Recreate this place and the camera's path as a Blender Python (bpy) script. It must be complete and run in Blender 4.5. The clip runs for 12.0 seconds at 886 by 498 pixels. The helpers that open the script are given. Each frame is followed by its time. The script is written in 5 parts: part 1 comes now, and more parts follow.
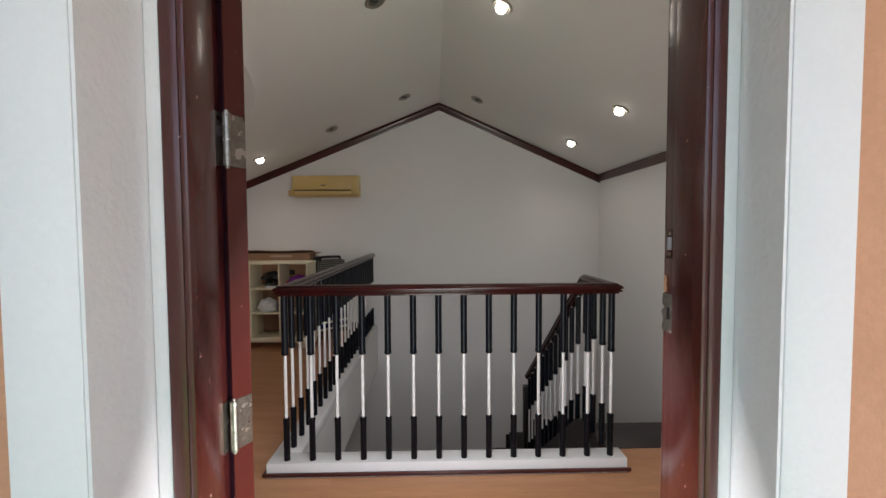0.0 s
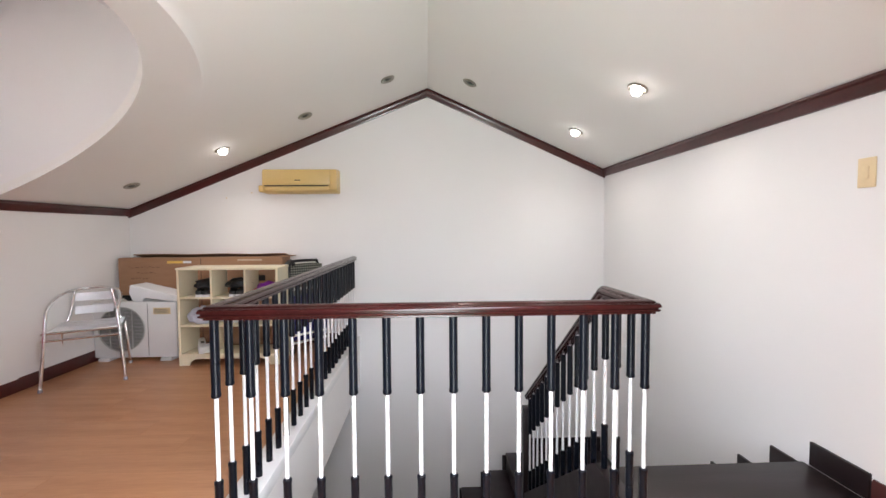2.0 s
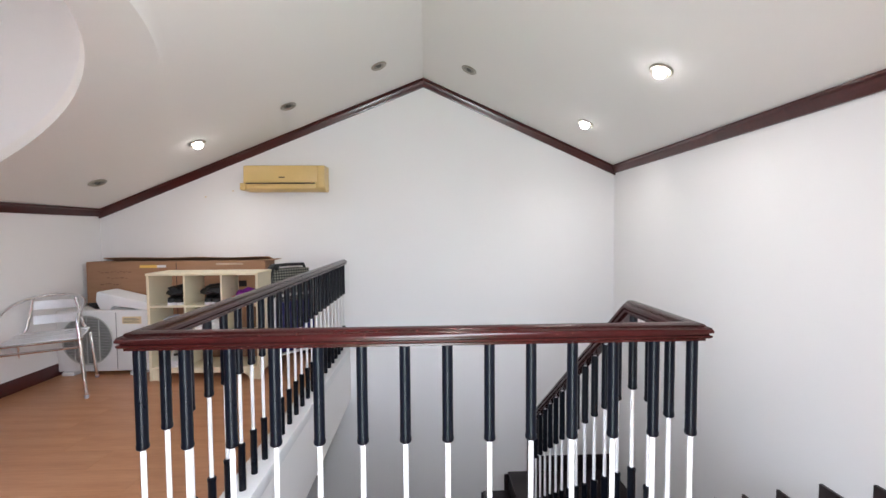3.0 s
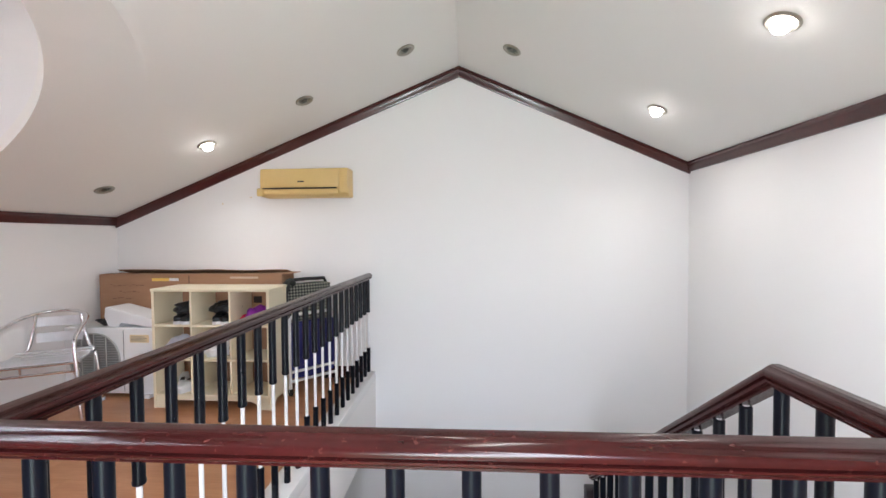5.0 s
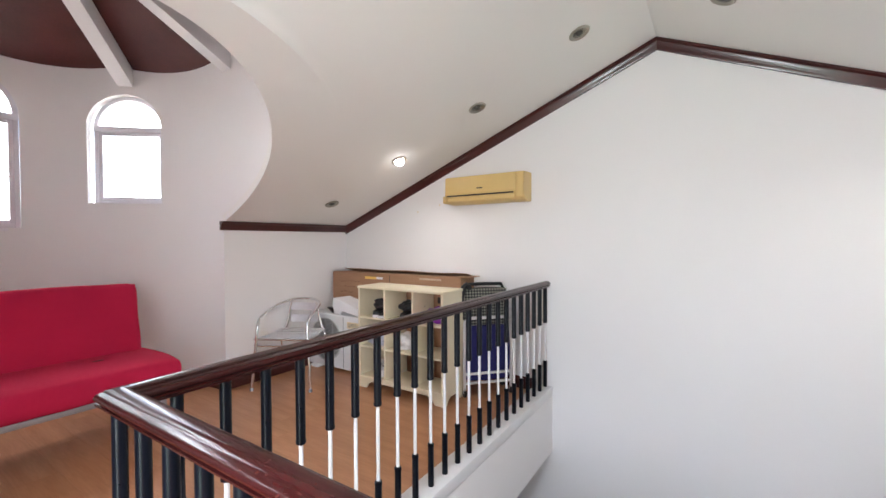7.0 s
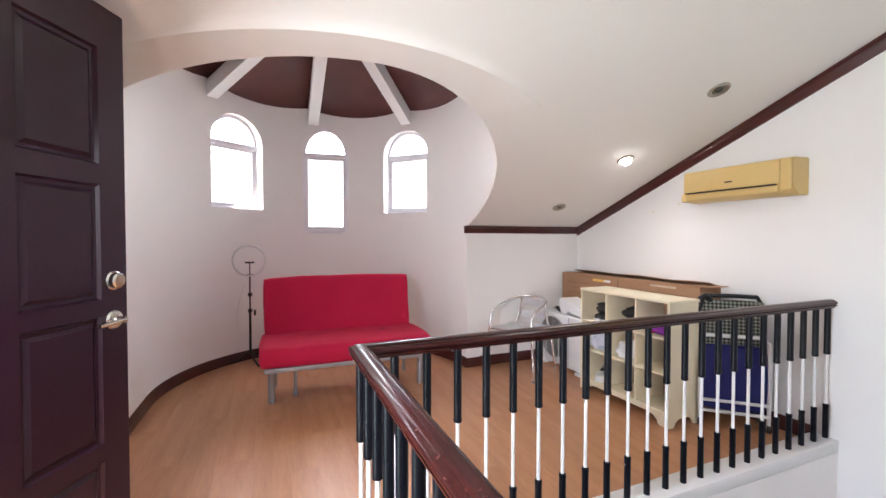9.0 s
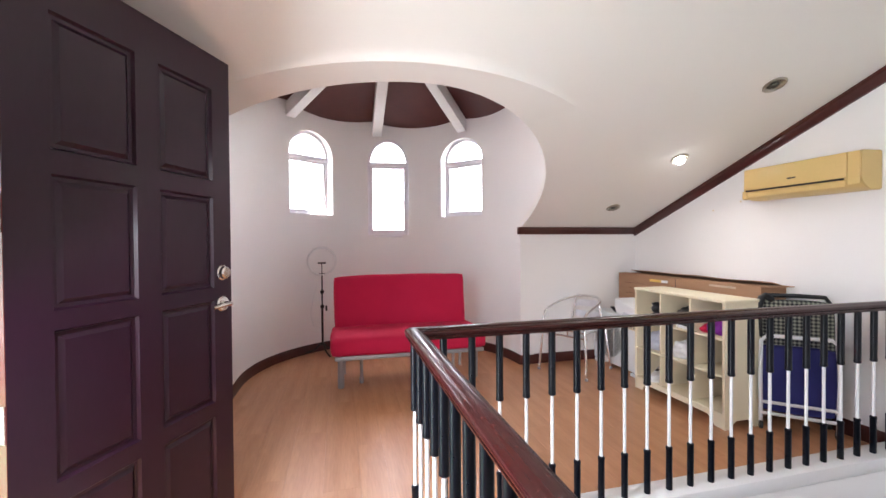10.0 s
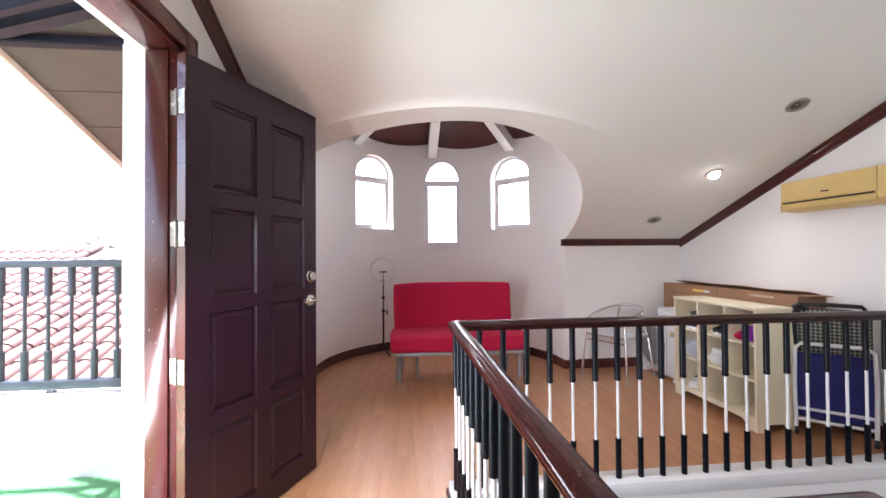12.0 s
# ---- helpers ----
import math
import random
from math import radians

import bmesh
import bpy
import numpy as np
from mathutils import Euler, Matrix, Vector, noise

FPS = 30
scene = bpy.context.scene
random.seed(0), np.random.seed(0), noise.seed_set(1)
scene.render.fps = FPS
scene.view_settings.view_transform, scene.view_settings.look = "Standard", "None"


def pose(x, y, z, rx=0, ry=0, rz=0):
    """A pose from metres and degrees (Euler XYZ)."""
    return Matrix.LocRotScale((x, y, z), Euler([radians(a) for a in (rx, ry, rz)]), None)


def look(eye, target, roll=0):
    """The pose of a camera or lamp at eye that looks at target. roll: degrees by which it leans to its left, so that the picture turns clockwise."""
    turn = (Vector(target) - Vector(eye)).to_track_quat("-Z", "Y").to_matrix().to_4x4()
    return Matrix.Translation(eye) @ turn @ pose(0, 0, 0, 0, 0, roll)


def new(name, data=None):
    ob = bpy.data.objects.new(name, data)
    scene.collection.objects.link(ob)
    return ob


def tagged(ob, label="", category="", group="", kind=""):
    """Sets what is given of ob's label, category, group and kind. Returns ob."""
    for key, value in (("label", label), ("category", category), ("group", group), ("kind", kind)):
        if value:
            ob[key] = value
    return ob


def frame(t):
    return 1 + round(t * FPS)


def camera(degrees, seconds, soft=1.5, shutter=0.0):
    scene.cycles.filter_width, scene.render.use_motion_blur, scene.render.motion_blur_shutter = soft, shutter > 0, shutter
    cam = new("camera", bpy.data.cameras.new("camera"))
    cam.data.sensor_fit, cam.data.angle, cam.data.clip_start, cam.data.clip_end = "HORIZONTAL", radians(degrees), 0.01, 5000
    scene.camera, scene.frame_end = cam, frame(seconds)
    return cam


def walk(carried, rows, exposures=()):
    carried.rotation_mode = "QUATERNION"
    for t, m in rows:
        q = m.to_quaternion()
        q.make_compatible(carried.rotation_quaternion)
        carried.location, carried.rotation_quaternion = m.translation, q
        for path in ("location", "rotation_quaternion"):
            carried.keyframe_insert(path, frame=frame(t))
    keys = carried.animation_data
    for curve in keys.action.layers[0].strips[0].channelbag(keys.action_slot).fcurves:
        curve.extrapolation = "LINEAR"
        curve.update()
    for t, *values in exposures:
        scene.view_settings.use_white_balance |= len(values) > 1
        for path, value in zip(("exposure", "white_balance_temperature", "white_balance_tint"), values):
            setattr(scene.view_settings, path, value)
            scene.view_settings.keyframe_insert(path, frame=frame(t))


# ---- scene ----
cam = camera(93.9, 12.0)
PATH = [
    (0, (0.085, 0.247, 1.182), (0.127, 2.245, 1.096), -0.3),
    (0.5, (0.082, 0.343, 1.188), (0.139, 2.34, 1.099), -0.2),
    (1, (0.097, 0.466, 1.184), (0.164, 2.463, 1.096), -0.3),
    (1.5, (0.117, 0.59, 1.198), (0.192, 2.586, 1.107), -0.4),
    (2, (0.131, 0.729, 1.19), (0.209, 2.726, 1.101), -0.4),
    (2.5, (0.143, 0.906, 1.199), (0.221, 2.902, 1.109), -0.4),
    (3, (0.169, 1.062, 1.201), (0.248, 3.059, 1.113), -0.4),
    (5, (0.223, 1.595, 1.237), (0.101, 3.59, 1.179), -0.4),
    (5.5, (0.307, 1.683, 1.239), (-0.005, 3.658, 1.194), -0.3),
    (6, (0.372, 1.755, 1.25), (-0.183, 3.676, 1.206), -0.3),
    (6.5, (0.419, 1.819, 1.252), (-0.402, 3.643, 1.211), -0.3),
    (7, (0.497, 1.866, 1.262), (-0.598, 3.539, 1.221), -0.3),
    (7.5, (0.605, 1.884, 1.26), (-0.743, 3.361, 1.227), -0.2),
    (7.7, (0.645, 1.89, 1.276), (-0.801, 3.272, 1.236), -0.3),
    (9.3, (0.867, 1.969, 1.295), (-1.019, 2.633, 1.254), -0.1),
    (9.5, (0.927, 1.964, 1.284), (-0.977, 2.576, 1.247), -0.3),
    (10, (1.031, 1.956, 1.273), (-0.91, 2.437, 1.245), -0.4),
    (10.5, (1.149, 1.926, 1.264), (-0.811, 2.32, 1.246), -0.4),
    (11, (1.277, 1.911, 1.266), (-0.696, 2.238, 1.263), -0.4),
    (11.5, (1.387, 1.928, 1.268), (-0.595, 2.194, 1.282), -0.4),
    (12, (1.479, 1.963, 1.267), (-0.51, 2.17, 1.296), -0.4),
]
EXPOSURES = [(0.0, 1.30, 6850, 13), (0.5, 1.66, 7050, 14), (1.0, 2.27, 7350, 16), (1.5, 2.85, 7600, 16), (2.0, 2.9, 6450, 15), (2.5, 2.9, 6150, 14), (5.5, 3.06, 6200, 13), (7.5, 3.03, 6250, 14), (9.5, 3.27, 6250, 15), (12.0, 3.04, 6200, 17)]
WINDOW_WATTS, LAMP_WATTS, DOOR_WATTS = 2.1, 2.0, 8.8
walk(cam, [(t, look(eye, target, roll)) for t, eye, target, roll in PATH], exposures=EXPOSURES)

# ---- world, sun, exposure ----
world = bpy.data.worlds.new("sky")
scene.world = world
world.use_nodes = True
wn = world.node_tree.nodes
sky = wn.new("ShaderNodeTexSky")
sky.sky_type, sky.sun_disc = "NISHITA", False
sky.sun_elevation, sky.sun_rotation = radians(72), radians(180)
sky.air_density, sky.dust_density = 1.0, 3.0
wn["Background"].inputs["Strength"].default_value = 0.15
world.node_tree.links.new(sky.outputs[0], wn["Background"].inputs["Color"])
sun = new("sun", bpy.data.lights.new("sun", "SUN"))
sun.data.energy, sun.data.angle, sun.data.color = 5.0, radians(1.0), (1.0, 0.95, 0.88)
sun.matrix_world = look((0.1, -4.2, 14), (0, 0, 0))
# daylight through the balcony door's opening
door_sky = new("door_daylight", bpy.data.lights.new("door_daylight", "AREA"))
door_sky.data.shape, door_sky.data.size, door_sky.data.size_y = "RECTANGLE", 0.46, 1.8
door_sky.data.energy, door_sky.data.color = DOOR_WATTS, (0.92, 0.97, 1.0)
door_sky.matrix_world = look((0.11, 1.03, 1.10), (0.11, 3.03, -0.05))

# ---- helpers for meshes ----
def bm_new():
    return bmesh.new()


def add_box(bm, lo, hi, bevel=0.0, seg=2):
    """A box from corner lo to corner hi."""
    made = bmesh.ops.create_cube(bm, size=1.0)["verts"]
    for v in made:
        v.co = Vector([lo[i] + (v.co[i] + 0.5) * (hi[i] - lo[i]) for i in range(3)])
    if bevel:
        edges = list({e for v in made for e in v.link_edges})
        bmesh.ops.bevel(bm, geom=edges, offset=bevel, segments=seg, affect="EDGES", profile=0.5)
    return bm


def add_tube(bm, a, b, r, seg=12, r2=None):
    """A round bar from a to b."""
    a, b = Vector(a), Vector(b)
    way = b - a
    m = Matrix.Translation((a + b) / 2) @ way.to_track_quat("Z", "Y").to_matrix().to_4x4()
    bmesh.ops.create_cone(bm, cap_ends=True, segments=seg, radius1=r, radius2=r if r2 is None else r2, depth=way.length, matrix=m)
    return bm


def add_prism(bm, poly, axis, a, b):
    """A flat outline drawn out along an axis from a to b. The outline's two numbers are the other two axes, in order."""
    rings = []
    for d in (a, b):
        ring = []
        for p in poly:
            c = list(p)
            c.insert("xyz".index(axis), d)
            ring.append(bm.verts.new(c))
        rings.append(ring)
    n = len(poly)
    for i in range(n):
        bm.faces.new((rings[0][i], rings[0][(i + 1) % n], rings[1][(i + 1) % n], rings[1][i]))
    bm.faces.new(rings[0][::-1])
    bm.faces.new(rings[1])
    return bm


def add_lathe(bm, prof, at=(0, 0, 0), seg=20, m=None):
    """A turned shape: prof is (radius, height) from end to end."""
    m = m or Matrix.Translation(at)
    rings = []
    for r, z in prof:
        rings.append([bm.verts.new(m @ Vector((r * math.cos(2 * math.pi * i / seg), r * math.sin(2 * math.pi * i / seg), z))) for i in range(seg)])
    for p, q in zip(rings, rings[1:]):
        for i in range(seg):
            bm.faces.new((p[i], p[(i + 1) % seg], q[(i + 1) % seg], q[i]))
    bm.faces.new(rings[0][::-1])
    bm.faces.new(rings[-1])
    return bm


def add_path(bm, pts, r, seg=10, closed=False):
    """A bent tube of radius r through the points."""
    pts = [Vector(p) for p in pts]
    n = len(pts)
    rings = []
    side = None
    for i, p in enumerate(pts):
        before = pts[i - 1] if i or closed else p
        after = pts[(i + 1) % n] if i < n - 1 or closed else p
        t = (after - before).normalized()
        if side is None:
            side = t.cross(Vector((0, 0, 1)) if abs(t.z) < 0.9 else Vector((1, 0, 0))).normalized()
        side = (side - t * side.dot(t)).normalized()
        up = t.cross(side)
        rings.append([bm.verts.new(p + side * (r * math.cos(2 * math.pi * k / seg)) + up * (r * math.sin(2 * math.pi * k / seg))) for k in range(seg)])
    for i in range(n if closed else n - 1):
        p, q = rings[i], rings[(i + 1) % n]
        for k in range(seg):
            bm.faces.new((p[k], p[(k + 1) % seg], q[(k + 1) % seg], q[k]))
    if not closed:
        bm.faces.new(rings[0][::-1])
        bm.faces.new(rings[-1])
    return bm


def add_rail(bm, prof, pts):
    """A moulding: prof (across, up) carried along pts with mitred corners, the ends cut square."""
    pts = [Vector(p) for p in pts]
    rings = []
    for i, p in enumerate(pts):
        t0 = (p - pts[i - 1]).normalized() if i else None
        t1 = (pts[i + 1] - p).normalized() if i < len(pts) - 1 else None
        t0, t1 = t0 or t1, t1 or t0
        s0, s1 = (Vector((t.y, -t.x, 0)).normalized() for t in (t0, t1))
        s = s0 + s1
        s = s * (2.0 / s.length_squared)
        u0, u1 = s0.cross(t0), s1.cross(t1)
        u = u0 + u1
        u = u * (2.0 / u.length_squared)
        rings.append([bm.verts.new(p + s * a + u * b) for a, b in prof])
    n = len(prof)
    for p, q in zip(rings, rings[1:]):
        for k in range(n):
            bm.faces.new((p[k], p[(k + 1) % n], q[(k + 1) % n], q[k]))
    bm.faces.new(rings[0][::-1])
    bm.faces.new(rings[-1])
    return bm


def mesh_of(name, bm, material, smooth=35):
    bmesh.ops.recalc_face_normals(bm, faces=bm.faces)
    if smooth:
        for f in bm.faces:
            f.smooth = True
        for e in bm.edges:
            if len(e.link_faces) != 2 or e.calc_face_angle(3.2) > radians(smooth):
                e.smooth = False
    me = bpy.data.meshes.new(name)
    bm.to_mesh(me)
    bm.free()
    me.materials.append(material)
    return me


def part(name, bm, material, parent, label="", smooth=35):
    """One mesh object under a thing or a part."""
    ob = new(name, mesh_of(name, bm, material, smooth))
    ob.parent = parent
    return tagged(ob, label)


def thing(name, label, category, group="", at=(0, 0, 0), turn=0.0):
    """A thing of several parts: an Empty at its base."""
    ob = new(name)
    ob.matrix_basis = pose(*at, 0, 0, turn)
    return tagged(ob, label, category, group)


def solid(name, bm, material, label, category, group="", kind="", smooth=35):
    """A thing of one mesh."""
    return tagged(new(name, mesh_of(name, bm, material, smooth)), label, category, group, kind)


def structure(name, bm, material, label, category, smooth=35):
    return solid(name, bm, material, label, category, "", "structure", smooth)


# ---- materials ----
def surface(name, color, rough=0.5, metal=0.0, vary=0.06, scale=3.0, fine=60.0, bump=0.05, coat=0.0, stretch=(1, 1, 1), second=None, random_by_object=0.0, spec=0.5):
    """A procedural surface: colour with broad and fine variation, its gloss and a fine relief."""
    mat = bpy.data.materials.new(name)
    mat.use_nodes = True
    nt = mat.node_tree
    bsdf = nt.nodes["Principled BSDF"]
    co = nt.nodes.new("ShaderNodeTexCoord")
    mp = nt.nodes.new("ShaderNodeMapping")
    mp.inputs["Scale"].default_value = stretch
    nt.links.new(co.outputs["Object"], mp.inputs["Vector"])
    broad, grain = nt.nodes.new("ShaderNodeTexNoise"), nt.nodes.new("ShaderNodeTexNoise")
    for node, s, d in ((broad, scale, 3), (grain, fine, 4)):
        node.inputs["Scale"].default_value, node.inputs["Detail"].default_value = s, d
        nt.links.new(mp.outputs[0], node.inputs["Vector"])
    second = second or tuple(c * (1 - 4 * vary) for c in color)
    mix = nt.nodes.new("ShaderNodeMix")
    mix.data_type = "RGBA"
    mix.inputs["A"].default_value, mix.inputs["B"].default_value = (*color, 1), (*second, 1)
    both = nt.nodes.new("ShaderNodeMath")
    both.operation = "MULTIPLY_ADD"
    nt.links.new(broad.outputs["Fac"], both.inputs[0])
    both.inputs[1].default_value = 0.6
    half = nt.nodes.new("ShaderNodeMath")
    half.operation = "MULTIPLY"
    half.inputs[1].default_value = 0.4
    nt.links.new(grain.outputs["Fac"], half.inputs[0])
    nt.links.new(half.outputs[0], both.inputs[2])
    ramp = nt.nodes.new("ShaderNodeMapRange")
    ramp.inputs["From Min"].default_value, ramp.inputs["From Max"].default_value = 0.3, 0.7
    nt.links.new(both.outputs[0], ramp.inputs["Value"])
    nt.links.new(ramp.outputs[0], mix.inputs["Factor"])
    out = mix.outputs["Result"]
    if random_by_object:
        info = nt.nodes.new("ShaderNodeObjectInfo")
        hsv = nt.nodes.new("ShaderNodeHueSaturation")
        span = nt.nodes.new("ShaderNodeMapRange")
        span.inputs["To Min"].default_value, span.inputs["To Max"].default_value = 1 - random_by_object, 1 + random_by_object
        nt.links.new(info.outputs["Random"], span.inputs["Value"])
        nt.links.new(span.outputs[0], hsv.inputs["Value"])
        nt.links.new(out, hsv.inputs["Color"])
        out = hsv.outputs["Color"]
    nt.links.new(out, bsdf.inputs["Base Color"])
    gloss = nt.nodes.new("ShaderNodeMapRange")
    gloss.inputs["To Min"].default_value, gloss.inputs["To Max"].default_value = max(0.02, rough - 0.08), min(1.0, rough + 0.08)
    nt.links.new(broad.outputs["Fac"], gloss.inputs["Value"])
    nt.links.new(gloss.outputs[0], bsdf.inputs["Roughness"])
    bsdf.inputs["Metallic"].default_value = metal
    bsdf.inputs["Coat Weight"].default_value = coat
    bsdf.inputs["Coat Roughness"].default_value = 0.15
    bsdf.inputs["Specular IOR Level"].default_value = spec
    if bump:
        bp = nt.nodes.new("ShaderNodeBump")
        bp.inputs["Strength"].default_value, bp.inputs["Distance"].default_value = bump, 0.01
        nt.links.new(grain.outputs["Fac"], bp.inputs["Height"])
        nt.links.new(bp.outputs[0], bsdf.inputs["Normal"])
    return mat


def glow(name, color, strength):
    mat = bpy.data.materials.new(name)
    mat.use_nodes = True
    b = mat.node_tree.nodes["Principled BSDF"]
    b.inputs["Emission Color"].default_value, b.inputs["Emission Strength"].default_value = (*color, 1), strength
    return mat


def clear_glass(name):
    mat = bpy.data.materials.new(name)
    mat.use_nodes = True
    b = mat.node_tree.nodes["Principled BSDF"]
    b.inputs["Transmission Weight"].default_value, b.inputs["Roughness"].default_value, b.inputs["IOR"].default_value = 1.0, 0.0, 1.45
    b.inputs["Base Color"].default_value = (0.97, 0.99, 0.98, 1)
    return mat


def plaid(name):
    mat = surface(name, (0.035, 0.04, 0.035), 0.9, bump=0.3, fine=400)
    nt = mat.node_tree
    bsdf = nt.nodes["Principled BSDF"]
    co = nt.nodes["Texture Coordinate"]
    waves = []
    for axis in ("X", "Z"):
        w = nt.nodes.new("ShaderNodeTexWave")
        w.bands_direction = axis
        w.inputs["Scale"].default_value = 13.0
        nt.links.new(co.outputs["Object"], w.inputs["Vector"])
        waves.append(w)
    add = nt.nodes.new("ShaderNodeMath")
    nt.links.new(waves[0].outputs["Fac"], add.inputs[0])
    nt.links.new(waves[1].outputs["Fac"], add.inputs[1])
    ramp = nt.nodes.new("ShaderNodeValToRGB")
    ramp.color_ramp.elements[0].position, ramp.color_ramp.elements[0].color = 0.25, (0.008, 0.010, 0.014, 1)
    ramp.color_ramp.elements[1].position, ramp.color_ramp.elements[1].color = 0.9, (0.30, 0.30, 0.24, 1)
    half = nt.nodes.new("ShaderNodeMath")
    half.operation, half.inputs[1].default_value = "MULTIPLY", 0.5
    nt.links.new(add.outputs[0], half.inputs[0])
    nt.links.new(half.outputs[0], ramp.inputs[0])
    nt.links.new(ramp.outputs[0], bsdf.inputs["Base Color"])
    return mat


PAINT = surface("wall_paint", (0.84, 0.82, 0.81), 0.62, vary=0.008, scale=1.2, fine=220, bump=0.06)
CEILING = surface("ceiling_paint", (0.84, 0.82, 0.78), 0.7, vary=0.008, scale=0.8, fine=180, bump=0.05)
MAROON = surface("maroon_wood", (0.075, 0.014, 0.012), 0.32, vary=0.10, scale=4, fine=50, bump=0.06, coat=0.4, stretch=(1, 1, 1), second=(0.038, 0.009, 0.008), spec=0.4)
RAILWOOD = surface("handrail_wood", (0.042, 0.0066, 0.0062), 0.22, vary=0.10, scale=7, fine=60, bump=0.006, coat=0.08, second=(0.022, 0.005, 0.0045), spec=0.28)
JAMB = surface("jamb_paint", (0.085, 0.016, 0.013), 0.24, vary=0.06, scale=5, fine=30, bump=0.05, coat=0.4)
DOORPAINT = surface("door_varnish", (0.026, 0.0068, 0.019), 0.34, vary=0.08, scale=3, fine=80, bump=0.006, coat=0.12, spec=0.3, stretch=(1, 1, 0.25))
LAMINATE = surface("floor_laminate", (0.55, 0.275, 0.14), 0.32, vary=0.05, scale=3, fine=26, bump=0.008, stretch=(0.35, 4, 1), second=(0.38, 0.165, 0.072), random_by_object=0.035)
TREAD = surface("dark_stair_wood", (0.014, 0.006, 0.007), 0.42, vary=0.1, scale=5, fine=70, bump=0.05, stretch=(0.3, 2, 1))
BLACK = surface("black_paint", (0.0035, 0.0045, 0.008), 0.30, vary=0.05, scale=20, fine=120, bump=0.0, spec=0.2)
ENAMEL = surface("white_enamel", (0.74, 0.73, 0.73), 0.35, vary=0.006, scale=3, fine=60, bump=0.0)
STUCCO = surface("orange_stucco", (0.66, 0.33, 0.20), 0.9, vary=0.04, scale=6, fine=70, bump=0.5)
OUTWHITE = surface("outside_white_paint", (0.84, 0.81, 0.82), 0.6, vary=0.015, scale=3, fine=90, bump=0.15)
BRASSY = surface("worn_steel", (0.48, 0.45, 0.40), 0.38, metal=1.0, vary=0.12, scale=60, fine=160, bump=0.05)
CHROME = surface("polished_steel", (0.75, 0.73, 0.70), 0.16, metal=1.0, vary=0.02, scale=20, fine=100, bump=0.02)
ALU = surface("brushed_aluminium", (0.86, 0.86, 0.87), 0.17, metal=1.0, vary=0.04, scale=14, fine=200, bump=0.04)
ALUSATIN = surface("satin_aluminium", (0.84, 0.85, 0.88), 0.46, metal=0.9, vary=0.04, scale=14, fine=200, bump=0.02)
GREYMETAL = surface("grey_lacquer", (0.36, 0.36, 0.38), 0.35, metal=0.5, vary=0.03, scale=10, fine=120, bump=0.02)
REDCLOTH = surface("red_fabric", (0.54, 0.016, 0.062), 0.9, vary=0.03, scale=4, fine=500, bump=0.25, spec=0.2)
CARDBOARD = surface("cardboard", (0.38, 0.205, 0.115), 0.85, vary=0.04, scale=5, fine=120, bump=0.12, stretch=(1, 1, 5))
TAPE = surface("paper_label", (0.85, 0.55, 0.12), 0.5, vary=0.02, bump=0)
MARKER = surface("faded_marker", (0.23, 0.115, 0.066), 0.8, vary=0.05, scale=20, bump=0.0)
PALETAPE = surface("pale_tape", (0.62, 0.47, 0.34), 0.5, vary=0.06, scale=20, bump=0.02)
CREAM = surface("cream_laminate", (0.82, 0.73, 0.53), 0.45, vary=0.02, scale=4, fine=90, bump=0.02)
SHELFBACK = surface("pale_board", (0.70, 0.62, 0.48), 0.6, vary=0.02, scale=4, fine=60, bump=0.02)
ACCREAM = surface("aged_yellow_plastic", (0.72, 0.51, 0.20), 0.34, vary=0.02, scale=3, fine=60, bump=0.01)
PLASTIC = surface("white_plastic", (0.80, 0.80, 0.80), 0.4, vary=0.015, scale=6, fine=80, bump=0.02)
FOAM = surface("white_foam", (0.86, 0.86, 0.87), 0.8, vary=0.01, scale=8, fine=160, bump=0.15)
RUBBER = surface("black_rubber", (0.010, 0.010, 0.011), 0.5, vary=0.05, scale=12, fine=90, bump=0.1)
GRILLE = surface("grille_wire", (0.16, 0.17, 0.17), 0.45, vary=0.05, scale=12, fine=90, bump=0.02)
BLUECLOTH = surface("navy_fabric", (0.012, 0.013, 0.13), 0.75, vary=0.06, scale=6, fine=260, bump=0.2)
PURPLE = surface("purple_cloth", (0.25, 0.02, 0.34), 0.8, vary=0.08, scale=12, fine=200, bump=0.2)
PALECLOTH = surface("pale_cloth", (0.58, 0.60, 0.70), 0.85, vary=0.06, scale=14, fine=200, bump=0.25)
TILECLAY = surface("clay_roof_tile", (0.085, 0.038, 0.034), 0.75, vary=0.08, scale=4, fine=50, bump=0.2, second=(0.13, 0.08, 0.072), random_by_object=0.2)
CONCRETE = surface("pale_concrete", (0.50, 0.48, 0.47), 0.85, vary=0.04, scale=3, fine=60, bump=0.3)
TURF = surface("artificial_turf", (0.080, 0.255, 0.115), 0.95, vary=0.06, scale=20, fine=300, bump=0.6)
SOFFIT = surface("brown_soffit", (0.10, 0.07, 0.063), 0.7, vary=0.05, scale=3, fine=50, bump=0.05)
TURRETWOOD = surface("turret_ceiling_stain", (0.10, 0.019, 0.016), 0.5, vary=0.09, scale=4, fine=60, bump=0.04)
RAILTEAL = surface("outdoor_rail_paint", (0.075, 0.090, 0.115), 0.45, vary=0.06, scale=10, fine=80, bump=0.04)
DARKSTEEL = surface("navy_steel", (0.006, 0.007, 0.016), 0.5, vary=0.05, scale=10, fine=80, bump=0.03, spec=0.3)
SWITCH = surface("yellowed_switch_plastic", (0.78, 0.62, 0.38), 0.4, vary=0.02, bump=0.01)
